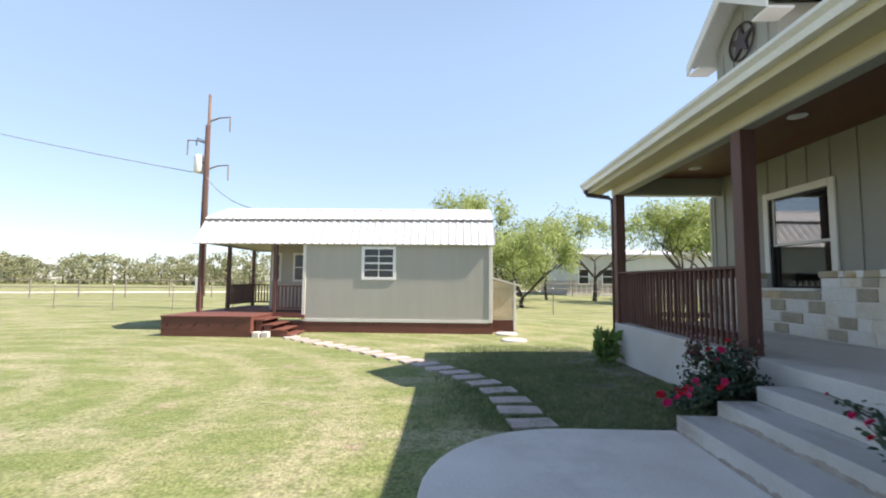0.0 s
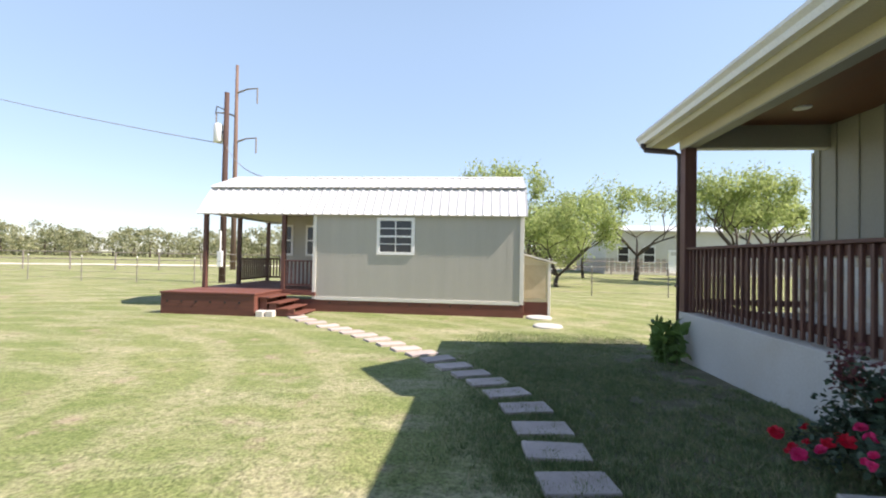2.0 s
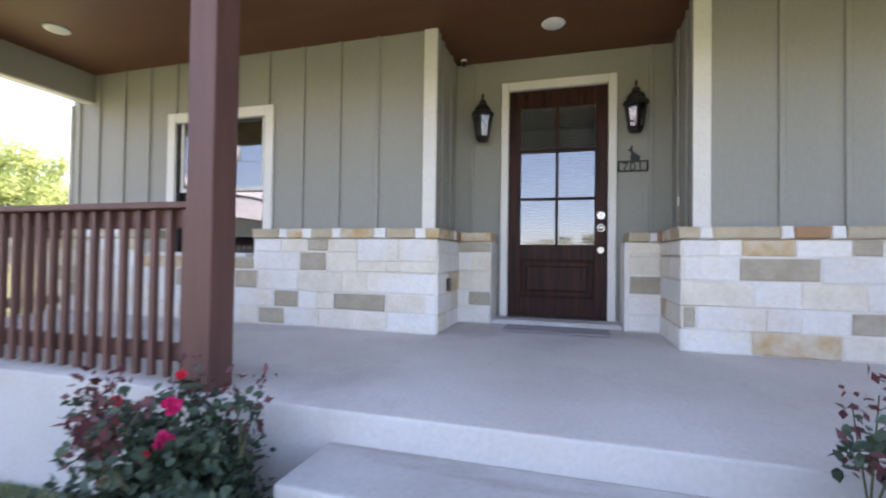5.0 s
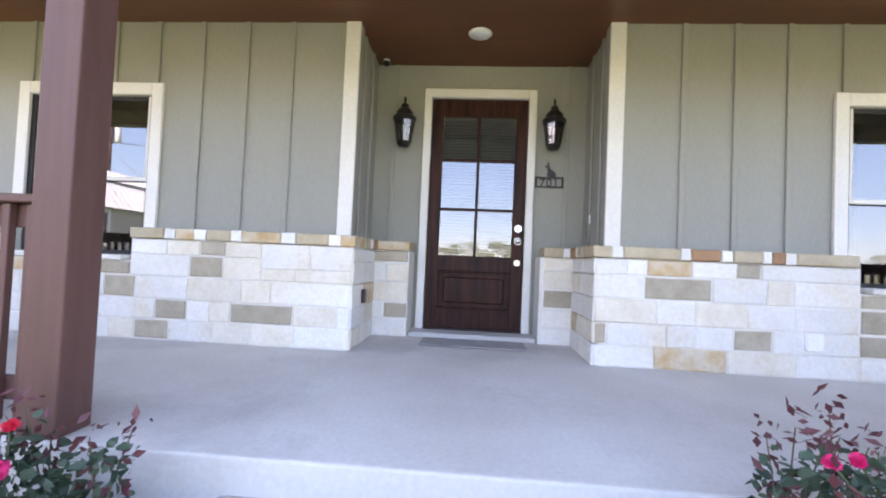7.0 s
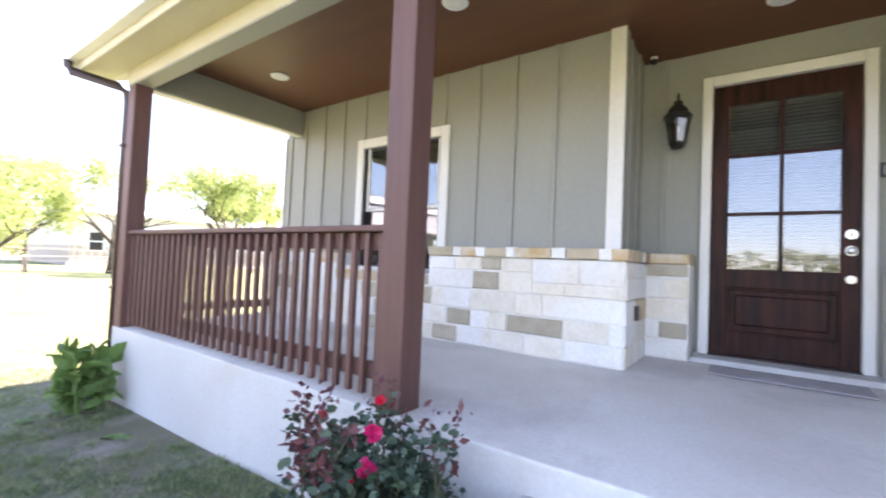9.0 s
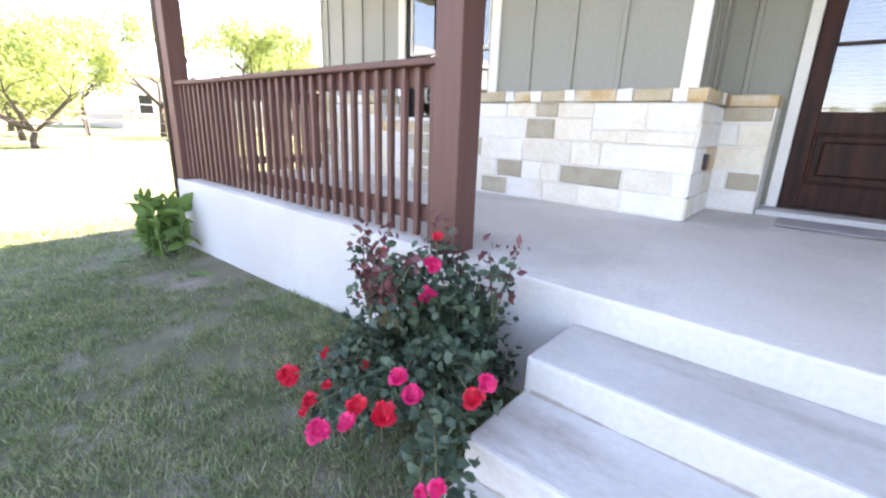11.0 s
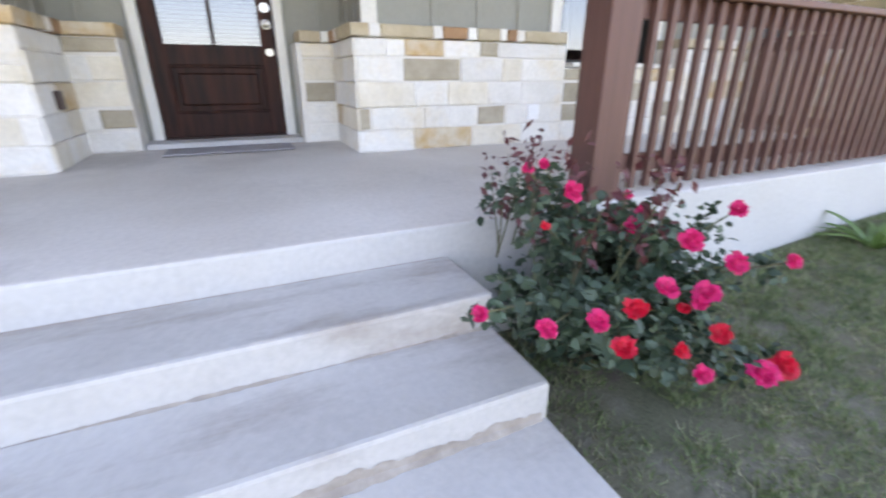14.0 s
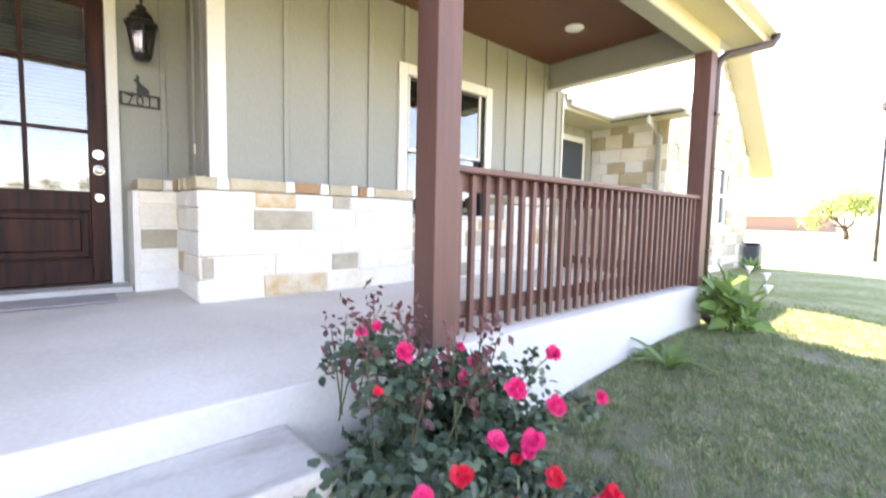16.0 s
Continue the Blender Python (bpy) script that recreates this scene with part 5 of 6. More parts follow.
LEFT_BLOOMS = (
    "275,519,9,52,r "
    "290,514,16,32,r "
    "280,497,12,24,r "
    "273,499,7,35,r "
    "268,496,6,21,r "
    "262,476,12,52,p "
    "265,463,20,37,p "
    "270,464,24,37,r "
    "265,445,33,42,r "
    "275,449,39,35,p "
    "275,443,36,35,p "
    "290,485,22,20,r "
    "310,467,65,37,p "
    "305,465,54,39,p "
    "305,474,47,26,r "
    "320,508,59,28,r "
    "320,506,51,20,r "
    "320,474,73,24,r "
    "250,410,40,23,p "
    "250,415,35,20,p "
    "248,408,36,26,p "
    "285,422,45,32,p "
    "283,425,39,37,r "
)
RIGHT_BLOOMS = (
    "263,291,67,18,p "
    "262,275,60,26,p "
    "260,263,60,29,p "
    "262,249,59,29,r "
    "256,258,54,30,r "
    "275,222,53,35,p "
    "272,208,50,40,p "
    "272,210,47,27,p "
    "278,186,53,40,p "
    "285,201,61,42,p "
    "300,211,63,33,p "
    "305,202,66,31,p "
    "300,239,78,36,p "
    "310,249,84,21,p "
    "310,243,85,21,p "
    "292,169,66,34,p "
    "295,252,70,16,r "
    "275,190,29,37,r "
    "275,212,44,21,r "
    "265,224,38,25,r "
    "260,220,32,30,p "
    "265,178,16,52,p "
    "267,162,13,56,r "
    "310,205,71,21,p "
    "274,161,51,32,p "
)
rose_bush((3.16, 4.71, -0.05), blooms_at(LEFT_BLOOMS), 5, (-0.05, 0.0), 0.0, 0.30, 0.45)
rose_bush((3.17, 2.02, -0.05), blooms_at(RIGHT_BLOOMS), 9, (0.02, 0.08), 0.15, 0.34, -0.45)


def broad_plant(at, n, length, width, seed, label, upright=0.8):
    """A clump of arching broad leaves, each folded along its midrib."""
    rng = np.random.default_rng(seed)
    t = thing("leafy_plant", label, "plant", at)
    b = bmesh.new()
    for i in range(n):
        a = rng.uniform(0, 2 * math.pi)
        L = length * rng.uniform(0.6, 1.15)
        W = width * rng.uniform(0.7, 1.2)
        up = upright * rng.uniform(0.55, 1.15)
        prev = None
        for k in range(6):
            s = k / 5
            out = L * (0.15 + 0.85 * s) * math.cos(up) * (0.4 + 0.6 * s)
            h = L * math.sin(up) * s - 0.35 * L * s * s * (1.3 - up)
            w = W * math.sin(math.pi * min(1, 0.12 + 0.88 * s) ** 0.8) * 0.5 + 0.003
            c = Vector((at[0] + out * math.cos(a), at[1] + out * math.sin(a), at[2] + h))
            side = Vector((-math.sin(a), math.cos(a), 0)) * w
            row = [b.verts.new(c - side + Vector((0, 0, w * 0.35))), b.verts.new(c), b.verts.new(c + side + Vector((0, 0, w * 0.35)))]
            if prev:
                b.faces.new((prev[0], prev[1], row[1], row[0]))
                b.faces.new((prev[1], prev[2], row[2], row[1]))
            prev = row
    part("foliage", b, M_LEAF_LILY, t, smooth=True)
    return t


def canna(at, label, seed=17, tall=0.56, leaf=0.19, stalks=11):
    """Upright stalks with broad pointed leaves."""
    rng = np.random.default_rng(seed)
    t = thing("leafy_plant", label, "plant", at)
    b = bmesh.new()
    cen = []
    for i in range(stalks):
        p = Vector(at) + Vector((rng.uniform(-0.16, 0.16), rng.uniform(-0.2, 0.2), 0))
        q = p + Vector((rng.uniform(-0.08, 0.08), rng.uniform(-0.08, 0.08), rng.uniform(0.46 * tall, tall)))
        tube([p - Vector((0, 0, 0.03)), q], [0.014, 0.008], 6, bm=b)
        cen += [tuple(p.lerp(q, 0.4)), tuple(p.lerp(q, 0.7)), tuple(q)]
    part("stalk", b, M_LEAF_LILY, t)
    leaf_cards("foliage", cen, M_LEAF_LILY, t, leaf, 4, (0.03, 0.03, 0.03), 0.2, 0.5, droop=-0.7, rng=rng, oval=True)
    return t


canna((3.22, 8.27, lawn_z(3.22, 8.27)), "broad-leaved green canna by the porch corner")
lily = canna((3.18, -1.78, lawn_z(3.18, -1.78)), "green lily clump with pale blooms by the porch end", 4, 0.46, 0.22, 12)
for bx0, by0, bz0 in ((3.1, -1.78, 0.72), (2.98, -1.86, 0.66), (2.93, -1.72, 0.56)):
    part("stalk", tube([(3.2, -1.72, 0.2), (bx0, by0, bz0)], [0.008, 0.005], 6), M_LEAF_LILY, lily)
    part("bloom", lathe((bx0, by0, bz0), [(0.008, 0.0), (0.018, 0.04), (0.04, 0.075), (0.034, 0.078), (0.01, 0.02)], 10), M_WHITE, lily, "white trumpet bloom", smooth=True)
broad_plant((3.2, -0.25, lawn_z(3.2, -0.25)), 16, 0.5, 0.055, 6, "sparse strap-leaved green bulb plant in the lawn", 0.6)
broad_plant((2.92, 8.3, lawn_z(2.92, 8.3)), 4, 0.26, 0.09, 10, "small flat green weed beside the canna", 0.2)
broad_plant((3.2, 7.32, lawn_z(3.2, 7.32)), 5, 0.24, 0.08, 8, "small flat green weed beside the porch wall", 0.25)
broad_plant((3.8, -3.35, lawn_z(3.8, -3.35)), 26, 0.5, 0.08, 12, "green lily clump against the stone wing", 0.9)
broad_plant((4.5, -7.75, lawn_z(4.5, -7.75)), 22, 0.5, 0.08, 13, "green lily clump against the stone wing", 0.9)


def tree(at, height, spread, seed, leaves, leaf=0.16, trunk=0.16, lift=0.28, forks=5, label="mesquite tree with dark forked trunk and airy green crown"):
    rng = np.random.default_rng(seed)
    t = thing("tree", label, "tree", at)
    b = bmesh.new()
    tips = []

    limit = spread * 0.8

    def grow(p, d, length, r, depth):
        if depth < 3 and math.hypot(p.x - at[0], p.y - at[1]) > limit:
            return
        pts, rad = [p], [r]
        n = 3
        for k in range(n):
            d = (d + Vector(rng.normal(0, 0.16, 3)) + Vector((0, 0, 0.03))).normalized()
            p = p + d * length / n
            pts.append(p)
            rad.append(r * (1 - 0.38 * (k + 1) / n))
            if depth <= 1:
                tips.append(tuple(p))
        tube(pts, rad, 7 if depth > 1 else 5, bm=b)
        if depth == 0:
            return
        for k in range(3 if depth > 1 else 2 + int(rng.integers(0, 2))):
            a = rng.uniform(0, 2 * math.pi)
            nd = (d * 0.75 + Vector((math.cos(a) * 0.75, math.sin(a) * 0.75, rng.uniform(-0.12, 0.4)))).normalized()
            grow(p, nd, length * rng.uniform(0.62, 0.85), rad[-1] * 0.72, depth - 1)

    base = Vector(at)
    top = base + Vector((rng.uniform(-0.2, 0.2), rng.uniform(-0.2, 0.2), height * lift))
    tube([base - Vector((0, 0, 0.1)), base.lerp(top, 0.5) + Vector((rng.uniform(-0.1, 0.1), 0, 0)), top], [trunk * 1.25, trunk, trunk * 0.85], 9, bm=b)
    for k in range(forks):
        a = 2 * math.pi * k / forks + rng.uniform(-0.4, 0.4)
        nd = Vector((math.cos(a) * spread, math.sin(a) * spread, height * 0.55)).normalized()
        grow(top, nd, height * 0.30, trunk * 0.55, 3)
    part("trunk", b, M_BARK, t, smooth=True)
    tip = np.array(tips)
    lim = np.array(at) + np.array([0, 0, height])
    tip = tip[np.hypot(tip[:, 0] - at[0], tip[:, 1] - at[1]) < limit]
    tip = tip[(tip[:, 2] < lim[2]) & (tip[:, 2] > at[2] + height * 0.15)]
    each = max(4, leaves // max(1, len(tip)))
    leaf_cards("crown", tip, M_LEAF_TREE, t, leaf, each, (0.6, 0.6, 0.75), 0.2, 0.5, droop=0.6, rng=rng)


tree((12.3, 37.5, -0.3), 8.8, 5.0, 21, 3600, 0.24, 0.17, 0.22, 5)
tree((8.6, 39.0, -0.3), 7.0, 2.8, 22, 2600, 0.22, 0.11, 0.3, 5)
tree((4.6, 27.0, -0.3), 6.2, 4.0, 23, 11000, 0.17, 0.12, 0.10, 7, "dense drooping green mesquite tree behind the shed")
tree((2.0, 34.0, -0.3), 8.7, 4.4, 29, 4200, 0.24, 0.15, 0.3, 5, "tall sparse mesquite tree behind the shed")
tree((4.9, 33.0, -0.3), 6.2, 3.4, 24, 9000, 0.21, 0.13, 0.1, 7, "dense drooping green mesquite tree behind the shed")
tree((17.5, 33.0, -0.3), 7.9, 4.6, 25, 11000, 0.2, 0.17, 0.26, 6, "dense rounded green tree beyond the porch end")
tree((23.5, 40.0, -0.3), 7.5, 4.6, 26, 11000, 0.26, 0.2, 0.26, 6, "dense rounded green tree beyond the porch end")
tree((7.4, -48.0, -0.2), 5.2, 4.6, 27, 5000, 0.3, 0.2, 0.2, 6, "light green roadside tree across the road")
tree((5.6, 45.0, -0.3), 7.0, 4.8, 28, 4500, 0.3, 0.17, 0.22, 6, "green mesquite tree at the yard's edge")


def tree_line():
    """Woods round the pasture, as one mass of leaf clumps on short trunks."""
    rng = np.random.default_rng(31)
    cen, tr = [], bmesh.new()
    spots = []
    for i in range(112):
        x = -150 + i * 2.6 + rng.uniform(-1.2, 1.2)
        spots.append((x, 100 + rng.uniform(-8, 16) - 0.1 * x, rng.uniform(4.8, 8.6)))
    for i in range(60):
        spots.append((-110 + rng.uniform(-10, 10), -150 + i * 4.2, rng.uniform(4.5, 8)))
    for x, y, h in spots:
        tube([(x, y, -0.4), (x, y, h * 0.5)], [0.25, 0.12], 5, bm=tr)
        for k in range(36):
            a, r = rng.uniform(0, 6.28), rng.uniform(0, 1) ** 0.5
            z = rng.uniform(0.02, 1.0)
            w = h * 0.75 * math.sin(math.pi * min(0.95, 0.25 + 0.65 * z)) * r
            cen.append((x + w * math.cos(a), y + w * math.sin(a), h * z - 0.3))
    ob = leaf_cards("tree_line", cen, M_LEAF_HAZED, None, 0.55, 24, (1.3, 1.3, 0.9), 0.2, 0.7, rng=rng)
    tagged(ob, "distant woods of mixed green and tan trees round the pasture", "woods", kind="stuff")
    tagged(link_mesh("woods_trunks", tr, M_BARK), "trunks of the distant woods", "woods", kind="stuff")


tree_line()


# ---- fences, poles, far buildings ----
def fences():
    f = thing("pipe_fence", "brown welded pipe fence with two rails along the pasture", "fence", (-26, 36, -0.3))
    pts = [(-60 + 3.05 * i, 24.5 + 1.06 * i - 0.004 * i * i, -0.3) for i in range(27)]
    for p in pts:
        part("post", tube([(p[0], p[1], -0.4), (p[0], p[1], 1.15)], 0.055, 7), M_GALV, f)
    for z in (1.12, 0.55):
        part("rail", tube([(p[0], p[1], z) for p in pts], 0.04, 6), M_GALV, f)
    w = thing("wire_fence", "thin wire fence on steel posts across the lawn", "fence", (-6, 20.6, -0.3))
    wp = [(-32 + 3.1 * i, 22.3 - 0.09 * i) for i in range(16)]
    for x, y in wp:
        part("post", tube([(x, y, -0.35), (x, y, 0.95)], 0.022, 5), M_GALV, w)
        part("cap", tube([(x, y, 0.95), (x, y, 1.02)], 0.03, 5), M_WHITE, w)
    for z in (-0.12, 0.2, 0.55, 0.85):
        part("wire", tube([(x, y, z) for x, y in wp], 0.006, 4), M_GALV, w)


fences()


def poles():
    t = thing("utility_pole", "tall weathered wooden utility pole with three curved arms", "utility pole", (-22.6, 40, -0.3))
    part("pole", tube([(-22.6, 40, -0.5), (-22.65, 40, 9), (-22.7, 40, 18.7)], [0.26, 0.2, 0.13], 10), M_POLE, t, smooth=True)
    for z, s in ((16.4, 1), (14.2, -1), (11.8, 1)):
        arm = part("arm", tube([(-22.65, 40, z - 0.3), (-22.65 + s * 1.0, 40, z + 0.05), (-22.65 + s * 2.0, 40, z + 0.1)], [0.09, 0.07, 0.06], 7), M_GALV, t, "grey curved steel arm")
        part("insulator", tube([(-22.65 + s * 1.98, 40, z + 0.1 - 0.13 * k) for k in range(12)], [0.05 if k % 2 else 0.085 for k in range(12)], 7), M_GALV, arm)
    t = thing("service_pole", "dark wooden service pole with transformer and meter", "utility pole", (-12.9, 23.2, -0.3))
    x, y = -12.9, 23.2
    part("pole", tube([(x, y, -0.5), (x, y, 9.6)], [0.17, 0.12], 10), M_POLE2, t, smooth=True)
    part("transformer", lathe((x - 0.42, y, 0), [(0.2, 7.0), (0.24, 7.05), (0.24, 7.85), (0.2, 7.95), (0.06, 8.0)], 14), M_WHITE, t, "white cylindrical transformer", smooth=True)
    part("bracket", bx(x - 0.25, x, y - 0.05, y + 0.05, 7.5, 7.6), M_GALV, t)
    part("cutout", tube([(x - 0.1, y, 8.7), (x - 0.55, y, 8.9), (x - 0.6, y, 8.5)], 0.035, 6), M_GALV, t)
    part("meter_box", bx(x - 0.12, x + 0.14, y - 0.3, y - 0.16, 0.55, 1.35, 0.02), M_WHITE, t, "white meter box")
    part("conduit", tube([(x, y - 0.2, 1.3), (x, y - 0.2, 2.4)], 0.04, 7), M_WHITE, t)
    w = thing("overhead_cable", "thin dark overhead power cable", "cable", (x, y, 7.0))

    def sag(a, b, drop, n=14):
        a, b = Vector(a), Vector(b)
        return [a.lerp(b, i / n) - Vector((0, 0, drop * 4 * (i / n) * (1 - i / n))) for i in range(n + 1)]

    part("span", tube(sag((-60, 31, 19.0), (x, y, 6.9), 0.7), 0.022, 5), M_GALV, w)
    part("span", tube(sag((x, y, 6.8), (-6.5, 15.4, 3.75), 0.3), 0.016, 5), M_GALV, w)


poles()


def far_barn():
    y, x0, x1, g = 52.0, 13.8, 44.0, -0.35
    t = thing("metal_barn", "long grey metal barn with tan wainscot and white roof", "barn", (22, y, g))
    part("wall", bx(x0, x1, y, y + 16, 1.5, 4.6), M_BARN, t)
    part("wainscot", bx(x0 + 0.003, x1 - 0.003, y + 0.003, y + 15.997, g - 0.1, 1.5), M_BARN2, t)
    for i in range(48):
        x = x0 + 0.3 + i * 0.61
        part("rib", bx(x, x + 0.13, y - 0.06, y, g, 1.5), M_BARN, t)
    part("slab_edge", bx(x0 - 0.2, x1, y - 0.3, y, g - 0.2, 0.0), M_ROAD, t)
    part("roof", prism([(y - 0.5, 4.6), (y + 8, 5.7), (y + 16.5, 4.6), (y + 16.5, 4.45), (y - 0.5, 4.45)], x0 - 0.4, x1 + 0.4, "x"), M_METAL, t)
    for a in (15.0, 17.75):
        w = part("window", bx(a, a + 1.3, y - 0.08, y, 1.0, 2.85, 0.01), M_WHITE, t)
        part("pane", bx(a + 0.12, a + 1.18, y - 0.1, y - 0.08, 1.98, 2.75), M_BLACK, w)
        part("pane", bx(a + 0.12, a + 1.18, y - 0.1, y - 0.08, 1.1, 1.88), M_BLACK, w)
    d = part("door", bx(20.4, 21.6, y - 0.09, y, 0.0, 2.5, 0.01), M_WHITE, t, "white panelled door")
    part("lite", bx(20.65, 21.35, y - 0.11, y - 0.09, 1.9, 2.3), M_BARN, d)
    h = thing("brick_house", "low red brick house across the road", "house", (26, -92, -0.2))
    part("wall", bx(14, 44, -98, -90, -0.4, 2.6), M_BRICKFAR, h)
    part("roof", prism([(-98.6, 2.6), (-94, 4.4), (-89.4, 2.6)], 13.5, 44.5, "x"), M_ROOF, h)
    p = thing("street_lamp", "thin dark yard lamp post on the lawn", "lamp post", (3.2, -15.5, -0.1))
    part("shaft", tube([(3.2, -15.5, -0.2), (3.2, -15.5, 4.6)], [0.06, 0.04], 8), M_BLACK, p)
    part("head", lathe((3.2, -15.5, 4.6), [(0.05, 0), (0.16, 0.1), (0.16, 0.3), (0.04, 0.4)], 10), M_BLACK, p)


far_barn()


# ---- stone wing beyond the porch ----
def wing():
    X, Y = Vector((1, 0, 0)), Vector((0, 1, 0))
    xf, ya, yb, xs = 5.0, -4.45, -9.08, 6.40
    w = thing("stone_wing", "cream stone garage wing with a front gable", "house wing", (xf, -6.7, 0), kind="structure")
    yc, top, pitch = -6.42, 5.04, 0.89

    def under(y):
        """Height of the wing's roof over the front wall."""
        return top - pitch * abs(y - yc)

    wy0, wy1, wz0, wz1 = -7.61, -6.63, 1.13, 2.39
    part("front_wall", prism([(ya - 0.02, -0.2), (ya - 0.02, under(ya)), (yc, top), (wy1, under(wy1)), (wy1, -0.2)], xf + 0.02, xf + 0.2, "x"), M_MORTAR, w)
    part("front_wall", prism([(wy0, -0.2), (wy0, under(wy0)), (yb, under(yb)), (yb, -0.2)], xf + 0.02, xf + 0.2, "x"), M_MORTAR, w)
    part("front_wall", prism([(wy1, wz1), (wy1, under(wy1)), (wy0, under(wy0)), (wy0, wz1)], xf + 0.02, xf + 0.2, "x"), M_MORTAR, w)
    part("front_wall", bx(xf + 0.02, xf + 0.2, wy0, wy1, -0.2, wz0), M_MORTAR, w)
    part("side_wall", bx(xf + 0.2, xs + 0.1, ya - 0.18, ya - 0.02, -0.2, 3.2), M_MORTAR, w)
    part("side_wall", bx(xf + 0.2, 14, yb, yb + 0.18, -0.2, 2.6), M_MORTAR, w)
    part("siding_wall", bx(xs, xs + 0.15, ya - 0.02, END_R, -0.2, 3.1), M_SIDING, w)
    for i in range(6):
        y = END_R - 0.3 - i * 0.38
        part("batten", bx(xs - 0.018, xs, y - 0.02, y + 0.02, -0.1, 2.88), M_SIDING, w)
    glass = plain("wing_glass", (0.04, 0.05, 0.06), 0.05)
    win = part("window", bx(xs - 0.04, xs - 0.02, -4.16, -3.30, 1.1, 2.7, 0.006), M_TRIM, w, "cream trimmed sash window")
    for z0, z1 in ((1.2, 1.87), (1.94, 2.6)):
        part("pane", bx(xs - 0.05, xs - 0.04, -4.06, -3.40, z0, z1), glass, win)
    # near-black sheet behind the panes, painting the unlit room
    win = part("window", bx(xf + 0.10, xf + 0.14, wy0, wy1, wz0, wz1), M_UNLIT_ROOM, w, "white sash window in the stone wall")
    for a, b, c, d in ((wy0, wy0 + 0.07, wz0, wz1), (wy1 - 0.07, wy1, wz0, wz1), (wy0 + 0.07, wy1 - 0.07, wz1 - 0.07, wz1), (wy0 + 0.07, wy1 - 0.07, wz0, wz0 + 0.07), (wy0 + 0.07, wy1 - 0.07, 1.74, 1.80)):
        part("frame", bx(xf + 0.03, xf + 0.09, a, b, c, d, 0.004), M_TRIM, win)
    for z0, z1 in ((wz0 + 0.07, 1.74), (1.80, wz1 - 0.07)):
        part("pane", bx(xf + 0.07, xf + 0.08, wy0 + 0.07, wy1 - 0.07, z0, z1), glass, win)
    z = -0.05
    front = (Vector((xf, ya, 0)), -Y, -X)
    while z < top - 0.35:
        h = random.choice((0.16, 0.2, 0.25))
        if z < 2.85:
            fill(w, (Vector((xf, ya, 0)), X, Y), 0.0, xs - xf, z, min(z + h, 3.1), 0.42, "g")
        reach = (top - z - h) / pitch
        u0, u1 = max(0.0, ya - yc - reach), min(ya - yb, ya - yc + reach)
        if z + h > wz0 and z < wz1:
            fill(w, front, u0, ya - wy1, z, z + h, 0.36)
            fill(w, front, ya - wy0, u1, z, z + h, 0.36)
        elif u1 - u0 > 0.2:
            fill(w, front, u0, u1, z, z + h, 0.36)
        z += h
    for e in (ya + 0.45, yb - 0.40):
        ze = under(e)
        part("roof_slope", prism([(e, ze), (yc, top), (yc, top + 0.16), (e, ze + 0.16)], xf - 0.4, 14, "x"), M_ROOF, w)
        part("rake_board", prism([(e, ze - 0.04), (yc, top - 0.05), (yc, top + 0.15), (e, ze + 0.16)], xf - 0.43, xf - 0.4, "x"), M_TRIM, w)
        part("rake_soffit", prism([(e, ze - 0.04), (yc, top - 0.05), (yc, top - 0.02), (e, ze - 0.01)], xf - 0.4, xf, "x"), M_CREAM_SHADED, w)
    part("eave_gutter", bx(xf - 0.4, xs - 0.72, ya + 0.45, ya + 0.57, 2.92, 3.04, 0.01), M_GUTTER, w)
    part("eave_soffit", bx(xf - 0.38, xs, ya + 0.02, ya + 0.45, 2.88, 2.91), M_CREAM_SHADED, w)
    part("eave_soffit", bx(xs - 0.6, xs, ya + 0.46, END_R - 0.6, 2.88, 2.91), M_CREAM_SHADED, w)
    part("eave_gutter", bx(xs - 0.72, xs - 0.6, ya + 0.45, END_R - 0.6, 2.92, 3.04, 0.01), M_GUTTER, w)
    part("roof_slope", prism([(xs - 0.7, 2.99), (11, 5.1), (11, 5.2), (xs - 0.7, 3.08)], ya, END_R - 0.5, "y"), M_ROOF, w)
    d = thing("downspout", "white downspout at the stone wing's corner", "downspout", (xf + 0.1, ya + 0.1, 0.05))
    part("pipe", tube([(xf + 0.12, ya + 0.51, 2.94), (xf + 0.12, ya + 0.50, 2.83), (xf + 0.12, ya + 0.07, 2.6), (xf + 0.12, ya + 0.07, 0.15)], 0.045, 8), M_GUTTER, d, smooth=True)
    a = thing("utility_box", "dark utility cabinet against the stone wing", "utility box", (4.75, -8.85, 0.15))
    part("cabinet", bx(4.6, 4.92, -9.0, -8.65, 0.1, 0.72, 0.04), surf("dark_grey_enamel", (0.05, 0.055, 0.065), (0.07, 0.075, 0.085), 4, 0.5, 0.05, 40), a)
    part("lid", bx(4.58, 4.94, -9.02, -8.63, 0.72, 0.77, 0.02), M_BLACK, a)


wing()


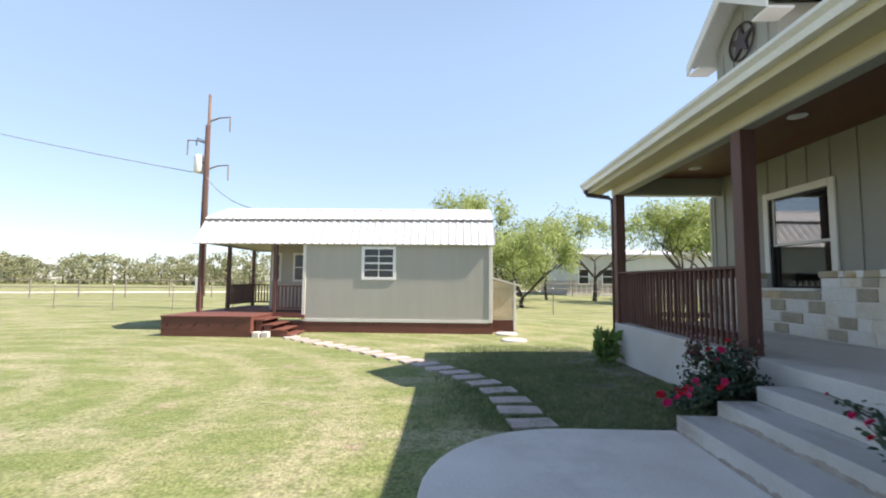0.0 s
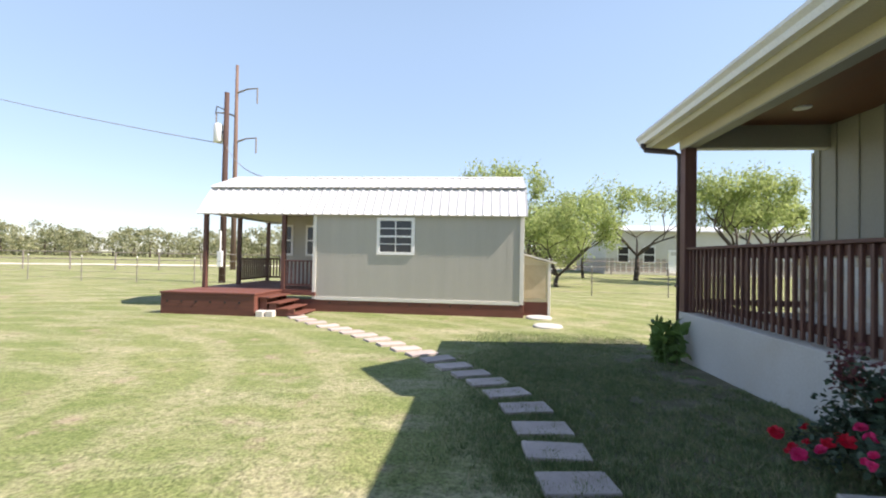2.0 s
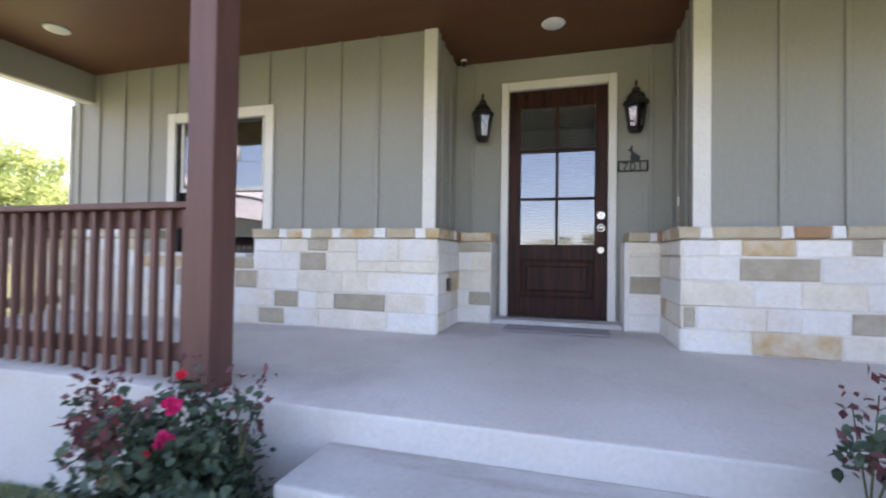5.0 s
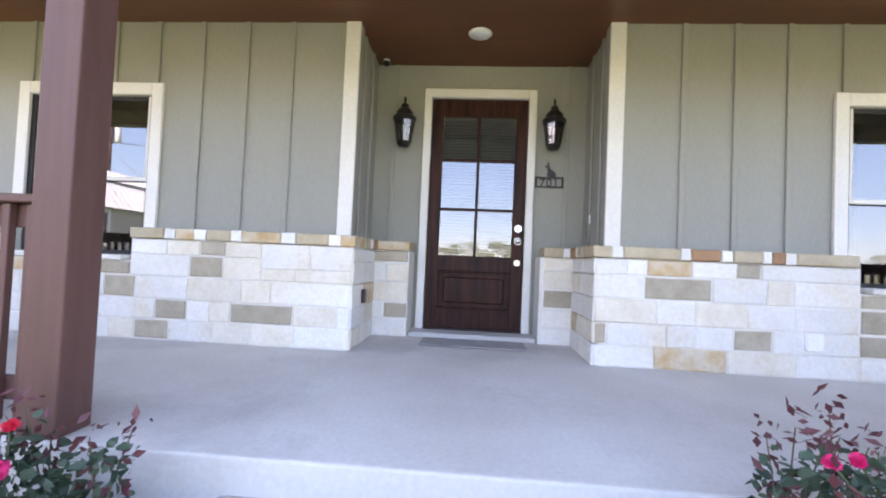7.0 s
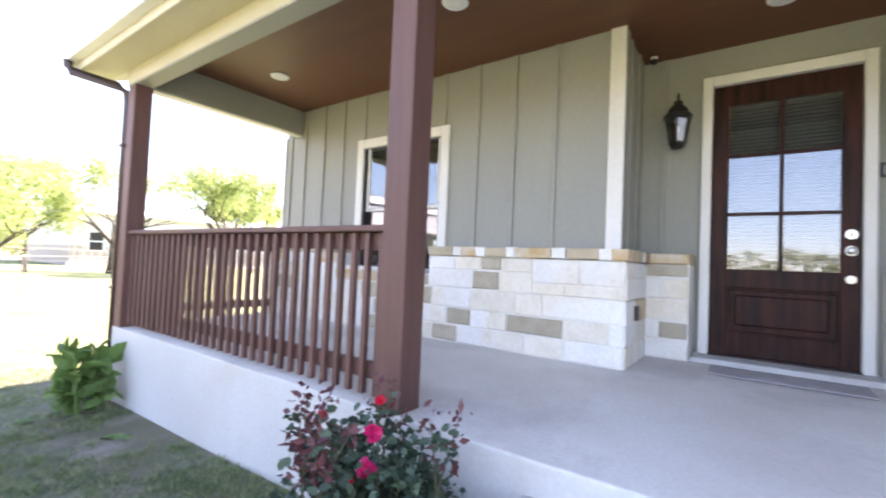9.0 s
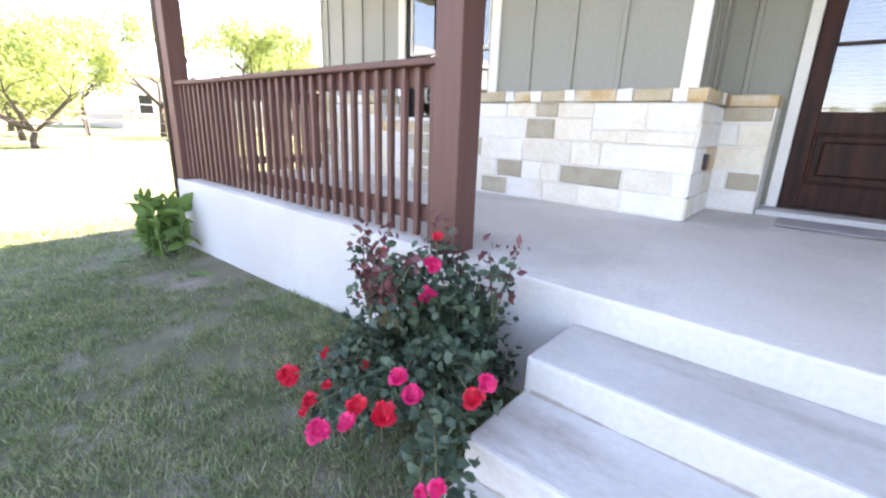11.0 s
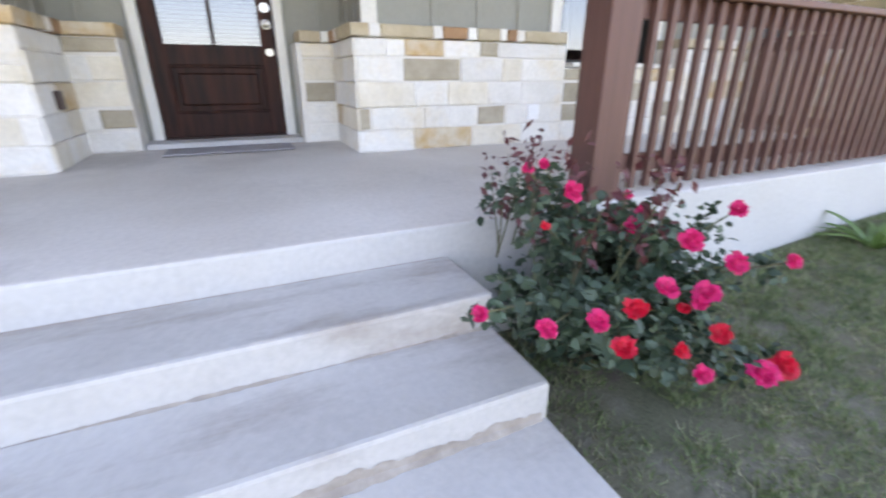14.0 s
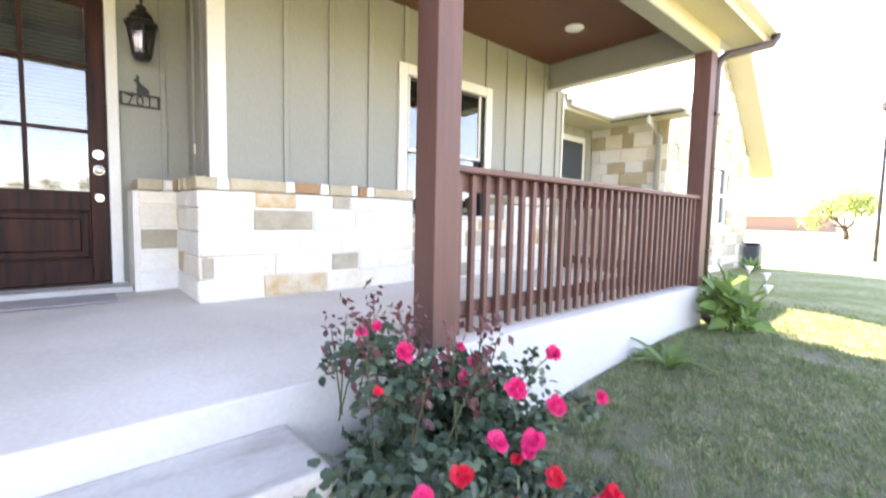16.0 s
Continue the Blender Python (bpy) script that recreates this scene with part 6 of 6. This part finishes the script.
# ---- bare soil round the roses ----
def soil_bed(x, y, rx, ry, seed):
    rng = np.random.default_rng(seed)
    b = bmesh.new()
    c = b.verts.new((x, y, lawn_z(x, y) + 0.02))
    ring = []
    for k in range(28):
        a = 2 * math.pi * k / 28
        f = 1 + 0.22 * noise.noise((math.cos(a) * 2 + seed, math.sin(a) * 2, 0))
        px, py = min(x + rx * f * math.cos(a), PORCH_X - 0.01), y + ry * f * math.sin(a)
        ring.append(b.verts.new((px, py, lawn_z(px, py) + 0.004)))
    for k in range(28):
        b.faces.new((c, ring[k], ring[(k + 1) % 28]))
    solid("soil_bed", b, M_SOIL, "bare brown soil under the rose bush", "soil")


soil_bed(3.16, 4.72, 0.32, 0.36, 3)
soil_bed(3.2, 2.02, 0.26, 0.3, 7)


# ---- earth beside the house ----
def earth():
    """Grey-brown earth through the thick grass beside the porch, ragged-edged; its dark tone paints in house shade."""
    xs, ys = np.linspace(-0.9, 3.52, 60), np.linspace(-4.0, 10.4, 170)
    verts = []
    for y in ys:
        for x in xs:
            d = min((x - 1.2) / 0.5, (10.0 - y) / 2.0, (y + 1.6) / 1.0)
            d += 0.9 * noise.noise((x * 0.8, y * 0.8, 21.0)) + 0.6 * noise.noise((x * 3.0, y * 3.0, 4.0))
            verts.append((x, y, lawn_z(x, y) + 0.01 * min(max(d, -1.0), 0.8)))
    n = len(xs)
    faces = [(j * n + i, j * n + i + 1, (j + 1) * n + i + 1, (j + 1) * n + i) for j in range(len(ys) - 1) for i in range(n - 1)]
    ob = bulk("earth", verts, faces, M_SHADED_EARTH)
    ob.data.polygons.foreach_set("use_smooth", [True] * len(ob.data.polygons))
    tagged(ob, "grey-brown bare earth between grass, coloured darker for the house's shade", "soil", kind="structure")


earth()


# ---- grass ----
def grass():
    rng = np.random.default_rng(44)
    vs = []
    for n, xa, xb, ya, yb, h in ((300000, 0.1, 3.48, -4.2, 4.2, 0.030), (260000, 0.1, 3.48, 4.2, 11.0, 0.032)):
        p = np.column_stack([rng.uniform(xa, xb, n), rng.uniform(ya, yb, n)])
        pad = (p[:, 0] > 0.28) & (p[:, 0] < 2.46) & (p[:, 1] < 4.31) & (p[:, 1] > 1.5 + 0.72 * np.clip(p[:, 0] - 1.1, 0, 2))
        steps = (p[:, 0] >= 2.4) & (p[:, 1] > 2.56) & (p[:, 1] < 4.27)
        keep = ~(pad | steps)
        bare = np.array([noise.noise((x * 0.9, y * 0.9, 5.0)) + 0.6 * noise.noise((x * 3.1, y * 3.1, 9.0)) for x, y in p])
        bare += 0.55 * np.clip((p[:, 0] - 2.75) / 0.5, 0, 1) * np.clip((p[:, 1] - 5.2) / 0.6, 0, 1)
        tuft = np.array([noise.noise((x * 9.0, y * 9.0, 2.0)) for x, y in p])
        bare -= 0.35 * tuft
        # blades fade out towards x 0.1, near the edge of the house's shade
        keep &= rng.random(len(p)) < np.clip(1.2 - 1.5 * np.clip(bare, 0, 1), 0, 1) * np.clip((p[:, 0] - 0.1) / 0.9, 0, 1) ** 1.5 * np.clip((11.0 - p[:, 1]) / 4.0, 0, 1) * np.clip((p[:, 1] + 4.2) / 3.0, 0, 1)
        p, tuft = p[keep], tuft[keep]
        z = np.array([lawn_z(x, y) for x, y in p])
        m = len(p)
        a = rng.uniform(0, 2 * math.pi, m)
        L = h * rng.uniform(0.5, 1.5, m) * (1.0 + 0.7 * np.clip(tuft, -0.6, 1))
        lean = rng.normal(0, 0.6, (m, 2)) * L[:, None]
        w = rng.uniform(0.0018, 0.0042, m) * 1.5
        c, s = np.cos(a) * w, np.sin(a) * w
        v = np.stack([np.column_stack([p[:, 0] - c, p[:, 1] - s, z - 0.005]), np.column_stack([p[:, 0] + c, p[:, 1] + s, z - 0.005]), np.column_stack([p[:, 0] + lean[:, 0], p[:, 1] + lean[:, 1], z + L])], axis=1)
        vs.append(v.reshape(-1, 3))
    v = np.concatenate(vs)
    me = bpy.data.meshes.new("grass")
    n = len(v) // 3
    me.from_pydata(v.tolist(), [], np.arange(n * 3).reshape(-1, 3).tolist())
    me.materials.append(M_GRASS)
    tagged(new("grass", me), "short mown grass blades, green and straw", "grass", kind="stuff")


grass()

# ---- stones of the front wall ----
wainscot()
